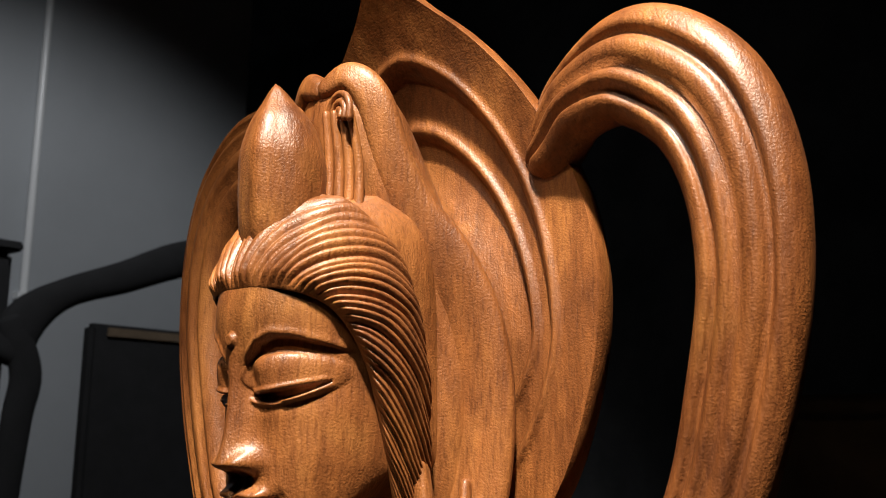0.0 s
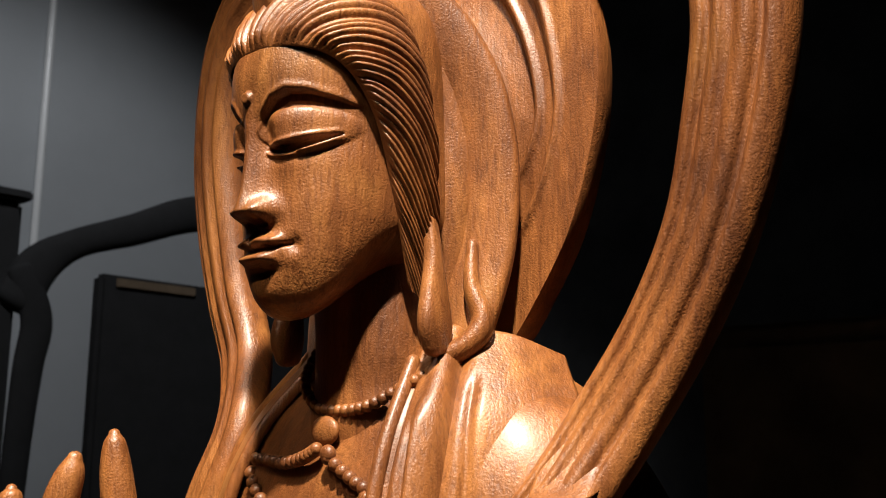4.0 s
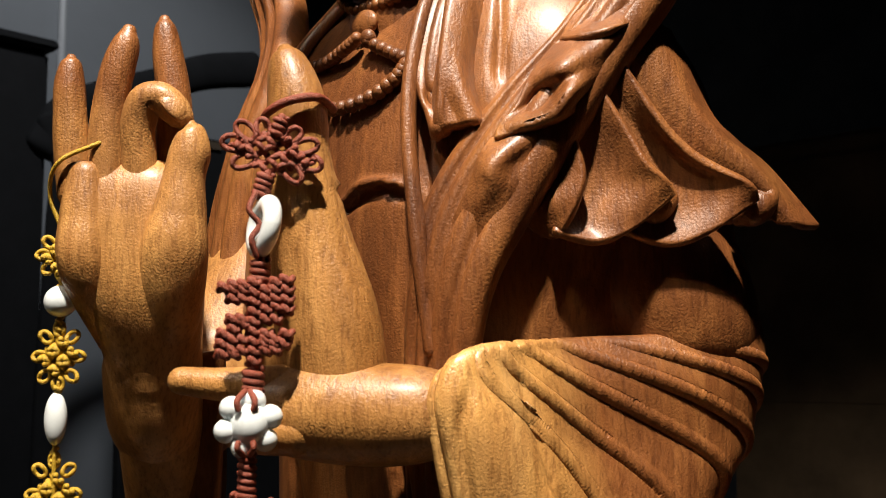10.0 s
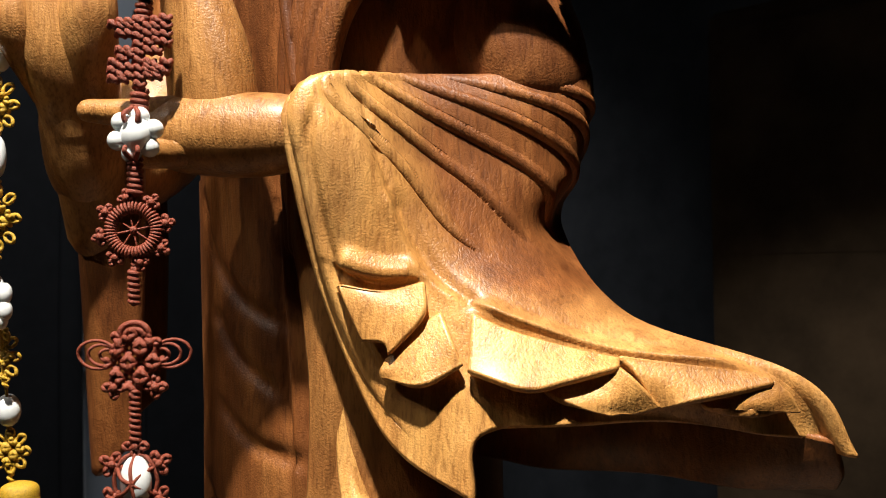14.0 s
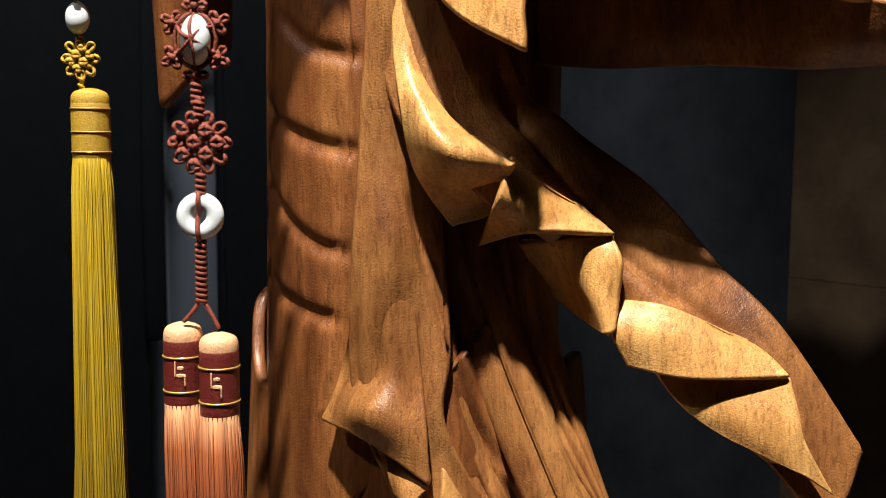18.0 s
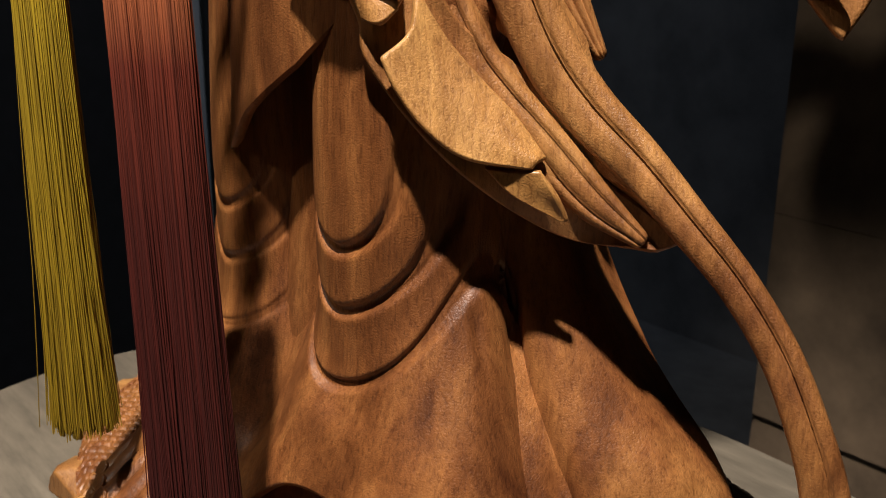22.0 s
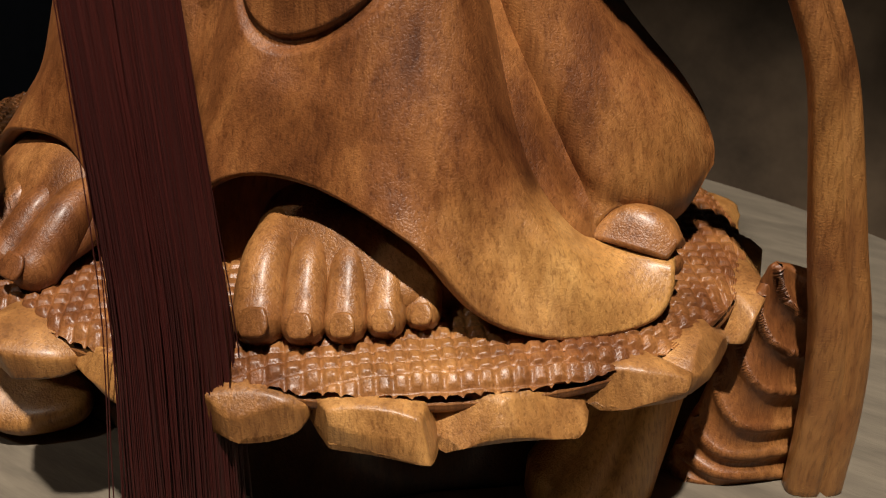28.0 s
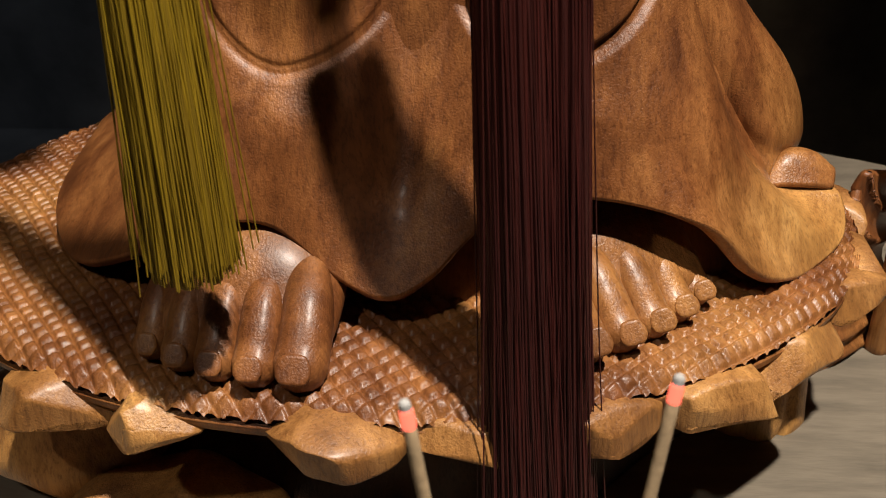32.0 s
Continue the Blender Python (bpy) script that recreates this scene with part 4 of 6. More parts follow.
def skirt():
    """The hem: it lifts over both feet, dips between them and curls out at the side."""
    low = [(-23.5, 6.0, 4.0), (-24.0, -1.0, 2.0), (-21.0, -7.0, 1.4), (-16.5, -10.6, 3.6), (-12.0, -12.0, 6.4), (-8.2, -11.6, 6.4), (-4.9, -12.4, 3.9), (-2.4, -13.0, 3.0), (-0.2, -12.5, 4.0), (3.2, -10.9, 6.9), (7.8, -10.2, 7.4),
           (13.2, -9.9, 5.7), (16.4, -8.8, 2.3), (18.9, -6.7, 0.7), (21.0, -4.3, 0.3), (22.8, -2.3, 0.8), (23.1, -1.0, 2.0), (22.7, -0.3, 3.1)]
    mid = [(-15.5, 6.0, 11.0), (-15.0, -1.0, 10.5), (-13.8, -6.4, 10.0), (-12.0, -8.8, 10.6), (-9.5, -10.0, 11.0), (-7.0, -10.2, 11.0), (-4.6, -9.6, 10.0), (-2.0, -8.8, 9.0), (0.0, -9.0, 9.6), (3.0, -9.6, 10.8), (6.6, -9.2, 11.0),
           (10.6, -8.6, 10.4), (13.2, -7.4, 9.6), (14.6, -6.2, 8.8), (15.0, -4.8, 8.6), (14.7, -3.0, 8.8), (13.8, -1.4, 9.0), (12.9, -0.3, 9.0)]
    knee = [(-11.0, 4.0, 22.0), (-12.0, -1.0, 21.5), (-11.8, -4.6, 21.0), (-11.0, -6.6, 20.0), (-9.4, -7.7, 16.5), (-7.0, -8.2, 15.0), (-4.2, -7.2, 17.0), (-1.5, -5.0, 20.0), (0.6, -5.6, 19.0), (2.8, -7.6, 16.5), (5.6, -8.0, 14.6),
           (8.4, -7.2, 16.5), (10.0, -5.4, 19.0), (10.6, -3.9, 20.6), (10.9, -3.0, 20.8), (10.9, -2.2, 20.9), (10.7, -1.5, 21.0), (10.4, -0.9, 21.0)]
    shin = [((a[0] + b[0]) / 2 * 0.97, (a[1] + b[1]) / 2, (a[2] + b[2]) / 2) for a, b in zip(mid, low)]
    shin[-4:] = [(18.4, -4.9, 4.2), (18.6, -3.5, 4.0), (18.2, -2.2, 3.8), (17.2, -0.6, 3.8)]
    calf = [(x * 0.97, y * 0.985, z + 9.0) for x, y, z in knee]
    top = [(x * 0.93, y * 0.92, z + 22.0) for x, y, z in knee]
    v, f = sheet([top, calf, knee, mid, shin, low], 420, 280, 0.8, lambda u, v: 0.45 * bump1(u - 0.995, 0.012) * sstep(0.4, 0.8, v))
    front = (v[:, 1] < 0.8) & (v[:, 2] < 36)
    for cx in (5.2, -7.2):
        for a, z0, z1, b in ((3.4, 21.2, 35, 3.9), (3.9, 17.6, 34, 5.2), (4.5, 13.2, 30, 6.2)):
            line = [(cx - a, z1), (cx - a * 1.02, z0 + a * 1.2), (cx - a * 0.72, z0 + a * 0.36), (cx, z0), (cx + b * 0.72, z0 + b * 0.36), (cx + b * 1.02, z0 + b * 1.2), (cx + b, z1)]
            way = -unit((v[front] - [cx, -1.5, 0]) * [1, 1, 0])
            v[front] = cut(v[front], line, 0.19, 0.36 if cx > 0 else 0.2, -0.34 if cx > 0 else -0.15, way)
    S.add(v, f)
    S.tint(lambda x, y, z: -0.02 + 0.6 * bump1(np.hypot(x - 22.5, np.hypot(y + 4, z - 2)), 6.5))
    # side fold with its curl
    S.add(*sheet([[(9.3, -1.6, 40.0), (9.7, 0.6, 40.0), (9.8, 3.0, 40.0), (8.6, 5.5, 40.0)], [(10.0, -0.8, 24.0), (11.0, 0.6, 24.0), (11.4, 3.0, 24.0), (10.0, 6.5, 24.0)], [(11.6, -0.3, 15.0), (13.8, 0.2, 15.0), (15.4, 3.4, 15.0), (14.4, 7.2, 14.8)],
                  [(13.2, 0.0, 9.0), (17.0, 0.1, 8.8), (19.8, 3.6, 8.8), (19.4, 7.6, 9.6)], [(15.4, 0.3, 5.6), (18.6, 0.1, 6.2), (21.2, 3.8, 5.2), (21.2, 7.6, 7.0)], [(18.4, -1.0, 3.5), (19.2, 0.6, 4.9), (20.9, 4.0, 3.3), (21.7, 7.4, 5.4)]], 130, 180, 0.8,
                  lambda u, v: 0.3 * bump1(u - 0.02, 0.05) * sstep(0.55, 0.8, v)))
    S.add(*sheet([[(18.2, -0.9, 3.2), (18.3, -0.5, 3.5), (18.6, 0.3, 3.4)], [(19.4, -1.0, 3.6), (19.8, 0.2, 4.8), (20.2, 1.6, 4.4)], [(21.2, -0.8, 3.5), (21.4, 0.5, 4.7), (21.6, 1.8, 4.2)], [(22.5, -0.4, 3.2), (22.7, 0.5, 3.8), (22.6, 1.4, 3.2)]], 50, 60, 0.6))
    S.add(*tube([(18.2, 0.0, 2.2, 0.6, 0.6), (20.0, 0.4, 2.6, 1.4, 1.2), (21.4, 0.6, 2.6, 1.4, 1.2), (22.6, 0.6, 2.4, 0.6, 0.7)], 50, 30, (0, -0.5, 1)))


S.tone = 0.05
skirt()
S.tone = 0.1


def foot(cx, cy, turn, side):
    """A bare foot: side is +1 for the left one, whose big toe lies towards the middle."""
    q = Matrix.Rotation(radians(turn), 3, "Z")

    def put(rows):
        return [(*(q @ Vector((r[0] * side, r[1], r[2])) + Vector((cx, cy, 0))), *r[3:]) for r in rows]

    S.add(*tube(put([(0.4, 4.0, 4.6, 3.6, 3.0), (0.2, 0.8, 4.1, 4.5, 3.0), (0.2, -2.0, 3.3, 5.0, 2.7), (0.2, -4.0, 2.3, 5.0, 1.9), (0.3, -5.4, 1.5, 4.8, 1.2)]), 70, 60, (0, -0.3, 1)))
    for k, (x, y, r) in enumerate(((-3.5, -7.4, 1.35), (-1.3, -7.6, 1.12), (0.7, -7.4, 1.08), (2.6, -6.9, 1.02), (4.35, -6.2, 0.95))):
        S.add(*tube(put([(x * 0.8 + 0.1, -1.2, 4.2, r * 0.7, r * 0.8), (x * 0.95, y + 3.4, 3.4, r * 0.9, r), (x, y + 2.0, 2.5, r * 0.96, r * 1.05), (x, y + 1.0, 1.7, r * 0.98, r * 1.0), (x, y + 0.35, 1.25, r, r)]), 50, 30, (0, -0.3, 1), (), 0.3, 0.9))
        S.add(*tube(put([(x, y + 0.35 - 0.8 * r + q * 0.6 * r, 1.25 + 0.56 * r + q * 0.75 * r, r * w, 0.17) for q, w in ((0.42, 0.46), (0.1, 0.6), (-0.25, 0.62), (-0.5, 0.5))]), 20, 22, (0, -0.75, 0.6), (), 0.3, 0.7))


foot(6.8, -6.2, 30, 1)
foot(-9.2, -9.4, -4, -1)

S.tone = 0.15
# ---- falling sashes at the statue's left side
def ruffle(count, start, size):
    """Zigzag folds along the first edge of a cloth."""
    def shape(u, v):
        w = (1 - u) ** 1.1 * sstep(start, start + 0.15, v) * sstep(1.0, 0.86, v)
        ph = 2 * np.pi * count * (v - start)
        return size * w * np.sin(ph), 0.35 * size * w * np.cos(ph), 0.75 * size * w * np.sin(2 * ph)

    return shape


S.add(*sheet([[(4.4, -8.6, 77), (6.0, -8.4, 77), (7.6, -6.0, 77)], [(7.4, -8.2, 56.4), (9.3, -6.8, 57), (10.8, -3, 58)], [(11.8, -5.6, 50.6), (13.0, -4.2, 52.2), (12.5, 0, 54)], [(13.4, -1.7, 47.8), (15.0, -0.4, 48.8), (15.2, 4, 50.5)],
               [(16.8, 1.4, 42.9), (18.8, 2.2, 43.9), (18.8, 5.5, 46.4)], [(19.4, 3.2, 40.9), (21.1, 4.2, 41.8), (22.0, 6.5, 43.4)], [(25.0, 6.6, 33.6), (25.6, 7.5, 35.4), (26, 8, 37.6)]],
              110, 300, 0.7, ruffle(4.0, 0.24, 0.12)))
S.add(*sheet([[(4.2, -9.2, 76), (5.2, -8.9, 76), (6.6, -7, 76)], [(6.3, -8.6, 63.6), (7.5, -8.4, 63.4), (8.5, -6.2, 63.4)], [(6.1, -8.9, 53.5), (7.2, -8.1, 53.5), (7.9, -5.5, 53.5)], [(5.9, -9.3, 46.9), (7.8, -8.5, 47.1), (8.7, -5.6, 46.7)], [(5.4, -9.2, 40.8), (7.2, -8.3, 40.8), (9.3, -5.6, 41.5)], [(6.0, -8.9, 37.5), (7.6, -7.9, 37.2), (9.4, -6.0, 38)], [(7.6, -8.0, 34.0), (9.0, -7.0, 33.7), (10.4, -4.4, 34)],
               [(8.4, -7.9, 31.6), (10.6, -5.4, 30.5), (12.2, -1.8, 31.6)], [(11.5, -5.2, 26.9), (13.6, -2.4, 27.4), (15.2, 0.8, 28.6)], [(14.7, -0.6, 23.2), (16.6, 0.8, 24.2), (18.2, 2.6, 25.6)], [(18.8, 2.2, 22.6), (19.4, 2.9, 23), (20, 3.8, 24)]],
              120, 300, 0.7, lambda u, v: 0.3 * np.sin(u * 11 + 0.4) * bump1(v - 0.44, 0.11)))
S.tone = 0.15
# the long ribbon, and the strips of the robe that lie beside it
S.add(*tube([(5.6, -5.6, 70, 1.4, 1.0), (6.2, -5.0, 58, 1.5, 1.0), (7.4, -3.9, 51.1, 1.5, 1.0), (8.6, -3.2, 45, 1.55, 1.0), (10.1, -2.5, 40.8, 1.6, 1.0), (11.7, -1.6, 36.6, 1.6, 1.0), (13.5, -0.7, 32.5, 1.55, 1.0), (15.4, 0.3, 29.7, 1.45, 0.9), (17.9, 1.6, 27.1, 1.3, 0.9),
              (20.2, 2.8, 24.4, 1.15, 0.85), (22.6, 4.0, 21.5, 1.05, 0.8), (24.8, 4.9, 18.2, 1.05, 0.8), (26.5, 5.2, 15.0, 1.1, 0.8), (27.7, 5.5, 11.8, 1.2, 0.8), (28.6, 5.7, 7.6, 1.35, 0.85), (29.5, 5.8, 3.0, 1.5, 0.9), (30.5, 6.0, -2, 1.65, 0.9), (30.9, 6.1, -7, 1.7, 0.9), (30.9, 6.2, -12.6, 1.7, 0.9)],
             260, 72, (0.55, -0.8, 0.3), (-0.15,), 0.75, 0.65))
S.add(*tube([(5.8, -6.9, 66, 1.0, 0.8), (6.0, -6.6, 60, 1.1, 0.8), (6.3, -6.1, 54, 1.15, 0.8), (6.6, -5.8, 49.5, 1.2, 0.8), (7.2, -5.4, 45, 1.25, 0.8), (8.0, -5.0, 40.4, 1.3, 0.8), (9.0, -4.4, 36, 1.35, 0.8), (10.5, -3.5, 32.4, 1.4, 0.8), (12.0, -2.5, 30.1, 1.4, 0.8), (14.2, -1.2, 27.6, 1.3, 0.7), (16.3, 0.1, 25.1, 1.1, 0.6), (18.4, 1.4, 23.3, 0.5, 0.4)],
             160, 48, (0.5, -0.85, 0.2), (-0.45, 0.4), 0.4, 0.75))
S.add(*tube([(7.8, -2.0, 66, 1.9, 1.0), (8.2, -1.5, 58, 1.9, 1.0), (8.9, -0.9, 50, 1.9, 1.0), (9.8, -0.3, 44, 1.7, 1.0), (11.0, 0.4, 39.5, 1.3, 1.0), (12.8, 1.2, 35.5, 0.9, 0.9), (14.6, 1.9, 32.2, 0.4, 0.5)], 140, 56, (0.75, -0.6, 0.2), (-0.35, 0.25), 0.45, 0.8))

S.tone = 0.1
# ---- lotus pedestal
PX, PY, PA, PB = -4.3, 3.0, 29.6, 21.8


def pad():
    n, m = 560, 420
    x = np.repeat(np.linspace(-0.9985, 0.9985, n)[:, None], m, 1)
    y = np.sqrt(1 - x**2) * np.linspace(-1, 1, m)[None]
    r = np.sqrt(x**2 + y**2)
    x, y = PX + PA * x, PY + PB * y
    s = 0.84
    wave = 0.25 * np.sin(x * 0.35) * np.sin(y * 0.3)
    a, b = (x * 0.80 + y * 0.62 + wave) / s, (x * 0.66 - y * 0.76 - wave) / s
    tri = lambda q: 1 - abs(2 * (q - np.floor(q)) - 1)
    h = np.minimum(tri(a), tri(b))
    cell = np.sin(np.floor(a) * 12.99 + np.floor(b) * 78.23) * 43.7
    tilt = (cell - np.floor(cell) - 0.5) * (a - np.floor(a) - 0.5 + 0.6 * (b - np.floor(b) - 0.5))
    wob = 0.06 * np.sin(x * 2.1 + y) * np.sin(y * 1.7 - x * 0.6)
    z = 0.95 - 1.0 * r**4 + 0.24 * sstep(0.03, 0.42, h) + 0.22 * tilt * sstep(0.05, 0.3, h) + wob - 0.5 * sstep(0.96, 1.0, r)
    S.add(np.stack([x, y, z], -1), grid_faces(n, m, False)[:, ::-1])
    S.add(*loft([(-7.0, PX, PY, PA * 0.3, PB * 0.3), (-5.2, PX, PY, PA * 0.62, PB * 0.6), (-3.2, PX, PY, PA * 0.88, PB * 0.88), (-1.6, PX, PY, PA * 0.985, PB * 0.985), (-0.85, PX, PY, PA, PB)], 24, 140))


pad()


def petals():
    rng = np.random.RandomState(8)
    k = 25
    for i in range(k):
        a = 2 * np.pi * (i + 0.5 + rng.uniform(-0.16, 0.16)) / k
        wid, ln, lift = rng.uniform(2.5, 4.4), rng.uniform(2.1, 3.0), rng.uniform(-0.5, 0.15)
        pointed = rng.uniform(0, 1) < 0.3
        nx, ny = np.cos(a) * PB, np.sin(a) * PA
        l = math.hypot(nx, ny)
        nx, ny = nx / l, ny / l
        tx, ty = PX + (PA - 0.2) * np.cos(a), PY + (PB - 0.2) * np.sin(a)
        q, f = ball((0, 0, 0), (1, 1, 1), 34, 52)
        # a chunky pad with a flat top, a blunt front and chiselled facets
        q = np.sign(q) * abs(q) ** np.array([0.62, 0.62, 0.4])
        e, w, h = q[:, 0], q[:, 1], q[:, 2]
        w = w * (1 - (0.62 if pointed else 0.22) * np.clip(e, 0, 1) ** 1.5)
        e, w, h = e * ln, w * wid, h * 0.78
        h = h - 0.14 * np.maximum(e, 0) ** 1.3 - 0.05 * w**2 - np.where(h < 0, 0.25 * np.maximum(e, 0), 0)
        for g in range(5):
            dn = unit(rng.uniform(-1, 1, 3) + np.array([0.9, 0, 0.3]))
            r0 = np.percentile(np.stack([e, w, h], 1) @ dn, 84)
            over = np.maximum(0, np.stack([e, w, h], 1) @ dn - r0)
            e, w, h = e - over * dn[0], w - over * dn[1], h - over * dn[2]
        S.add(np.stack([tx + nx * e - ny * w, ty + ny * e + nx * w, h - 0.72 + lift], -1), f)


S.tone = 0.3
petals()
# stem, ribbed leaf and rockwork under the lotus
# core below the petals: their shade is painted into it as near-black
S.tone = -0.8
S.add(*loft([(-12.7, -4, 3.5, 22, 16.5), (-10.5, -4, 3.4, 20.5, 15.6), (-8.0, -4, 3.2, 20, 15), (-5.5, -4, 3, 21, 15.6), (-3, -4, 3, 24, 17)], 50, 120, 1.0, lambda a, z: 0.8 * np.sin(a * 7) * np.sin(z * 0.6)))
S.tone = 0.75
S.add(*tube([(20.5, 5.0, -2.0, 2.6, 3.0), (21.0, 3.4, -5.0, 2.6, 3.2), (20.6, 1.2, -8.5, 3.0, 3.6), (19.6, -0.8, -12.7, 3.8, 4.2)], 60, 48, (0, -1, 0), (-0.4, 0.3), 0.12))
S.tone = 0.05
S.add(*sheet([[(26.6, 5.5, 1.3), (27.6, 6.1, 1.0), (28.8, 7.4, 0.4)], [(25.3, 4.9, -3.9), (27.2, 5.0, -4.2), (29.4, 7.4, -4.0)], [(23.8, 3.6, -9.8), (26.4, 3.9, -9.6), (29.6, 7.2, -8.8)], [(23.0, 3.0, -12.7), (26, 3.3, -12.7), (29.8, 7.0, -12.7)]], 110, 260, 0.7,
              lambda u, v: (0.42 * abs(np.sin(v * 20 - u * 4.5 + 2.0 * (u - 0.5) ** 2)) ** 0.7 - 0.2, 0.0 * u, 0.35 * bump1(u, 0.12) * np.sin(v * 40))))
S.tone = 0.5
for cx, cy, cz, a, b2, h in ((-22, -9, -8.5, 6, 5, 4.5), (-15, -14, -10.8, 6.5, 4.0, 2.2), (-26, 0, -8, 5, 5, 5), (-20, -17, -11.6, 4, 3, 1.5)):
    v, f = ball((cx, cy, cz), (a, b2, h), 30, 40)
    v = v + 0.35 * np.sin(v[:, [1, 2, 0]] * 1.1 + cx)
    S.add(v, f)


def fold(tone, *rows):
    """One lapped fold of cloth through a small grid of places."""
    S.tone = tone
    S.add(*sheet(rows, 64, 64, 0.45, lambda u, v: 0.12 * np.sin(np.pi * u) * np.sin(np.pi * v)))


# lapped folds of the side sash
fold(0.72, [(7.6, -8, 63.5), (7.8, -7.8, 63.5), (7.9, -7.3, 63.2)], [(8, -8.2, 58.3), (8.5, -8, 58.2), (8.7, -7.6, 57.9)], [(9.1, -8.5, 55), (10.4, -8.3, 55), (10.7, -6.9, 54.4)], [(9, -7.5, 51.7), (12.3, -7.9, 52.2), (13.2, -5.6, 52.6)], [(9.3, -5.3, 48.7), (10.4, -3.4, 49.5), (14.3, -5.6, 52)])
fold(0.72, [(13.3, -4.7, 52.3), (14.2, -3.3, 50.9), (15, -1.4, 49.7)], [(13.2, -5.6, 50.1), (14.6, -3.6, 49.5), (15.7, -0.9, 49.1)], [(9.8, -3.7, 47.6), (14.3, -3.8, 48.6), (16.5, -0.5, 48.4)])
fold(0.72, [(9.3, -0.7, 47.4), (14.4, -1.7, 48), (16.3, -0.3, 48.2)], [(9.8, 0.5, 45.8), (15, -1.4, 46.3), (17.1, -0.5, 47)], [(11.6, 1.4, 44), (15.9, -1.3, 44.9), (17, -0.6, 45)], [(16.8, -1.2, 43.3), (17, -1.2, 43.4), (17.1, -0.9, 43.6)])
fold(0.72, [(16.3, 0.1, 44.8), (18.8, 1.4, 44.6), (21.4, 4.4, 42.9)], [(16.8, -0.7, 43.5), (19.5, 1, 43.3), (22.4, 4.8, 42.3)], [(17.5, -0.1, 41.7), (20.3, 1.4, 41.3), (23.5, 5, 41.4)])
fold(0.72, [(17.7, 1.5, 41.4), (20.3, 3.1, 41.2), (23.4, 5.3, 41.2)], [(19.3, 1.9, 39.7), (21.8, 3.2, 39.6), (24.1, 5.1, 39.5)], [(20.9, 2.9, 38.4), (23, 3.8, 38.1), (24.5, 5.1, 38.2)], [(23.2, 4.1, 37.2), (24.5, 5, 36.6), (25.6, 6, 35.7)])
# lapped folds of the front sash
fold(0.12, [(6.2, -7.6, 51), (7.4, -7.2, 51), (7.8, -6.2, 51)], [(6, -9.1, 45), (7.7, -8.5, 45), (8.3, -7.1, 45)], [(3.7, -8.4, 40.6), (7.9, -8.7, 40.8), (8.7, -7, 40.5)], [(3.6, -9.1, 38.6), (8.1, -9.9, 38.7), (9.8, -7.5, 37.6)], [(3.2, -9.6, 37.3), (7.4, -9.4, 37), (10.2, -7.6, 35)])
fold(0.18, [(7.8, -8.6, 36.4), (8.8, -7.8, 35.9), (9.5, -7.1, 35.6)], [(8.2, -8.6, 35), (9.3, -8.2, 34.7), (9.9, -7.3, 35)], [(8.5, -8.4, 34.1), (9.5, -8.2, 33.9), (9.9, -7.5, 34.5)])
# a higher tone puts the lit gold into the next two folds
fold(0.38, [(9.8, -8.3, 32.2), (10.3, -7, 33.4), (9.9, -6.3, 35.3)], [(10.5, -7.9, 30.7), (11, -6.5, 31.8), (10.8, -5.2, 33)], [(11.6, -7, 28.9), (12.1, -5.5, 30.1), (12, -3.9, 31)], [(12.9, -5.5, 27.5), (13.3, -4.3, 28.5), (13.3, -2.8, 29.3)], [(14.7, -2.9, 26.9), (14.8, -2.6, 27.2), (14.7, -2, 27.3)])
fold(0.38, [(13, -4.2, 26.8), (14, -3.4, 26.7), (15, -2.5, 26.7)], [(14, -3.3, 25.5), (14.9, -2.6, 25.6), (15.6, -2, 25.6)], [(15.6, -1.5, 24.2), (15.7, -1.4, 24.2), (15.8, -1.3, 24.3)])
# lapped folds of the hanging sleeve
fold(0.58, [(10.4, -10, 67.5), (12.2, -8.6, 67.1), (13.7, -7.4, 67.5)], [(11, -9.8, 66.3), (12.9, -8.8, 66.3), (14.1, -7.9, 66)], [(11.7, -9.5, 64.9), (12.8, -9.2, 64.8), (13.1, -9.1, 64.3)])
fold(0.58, [(12.6, -8.7, 63.8), (13.3, -8.1, 64.9), (14.4, -6.9, 66)], [(12.6, -9.1, 63.4), (14.2, -8.6, 63.6), (15.4, -7.2, 64.7)], [(12.6, -9.1, 63.1), (14.7, -8.6, 62.8), (15.9, -7.1, 63.7)])
fold(0.58, [(15.4, -5.7, 65.9), (16.9, -4.7, 65.1), (18.9, -3, 64.3), (20.7, -1.3, 63.7)], [(15.9, -6.3, 64.6), (17.9, -5.1, 63.8), (19.5, -3.4, 63.6), (20.9, -1.6, 63.5)], [(16.3, -6.9, 63.4), (18.6, -5.6, 62.6), (19.8, -3.9, 62.9), (21, -1.7, 63.4)])
fold(0.58, [(18.4, -4.1, 62.4), (19.8, -2.4, 62.9), (20.9, -1.5, 63.4)], [(19.7, -3.7, 61.8), (20.9, -2.2, 62), (21.7, -1.2, 62.7)], [(20.8, -2.1, 61.2), (21.4, -1.1, 61.3), (22.3, -0.3, 61.6)])
fold(0.58, [(20.7, -1, 63.8), (22.7, 0.9, 63.4), (25.5, 3.9, 62.8)], [(21.6, -0.8, 62.9), (23.4, 0.7, 62.6), (25.8, 3.8, 62.7)], [(22.2, -0.2, 61.5), (23.8, 0.7, 61.9), (26, 3.7, 62.5)])
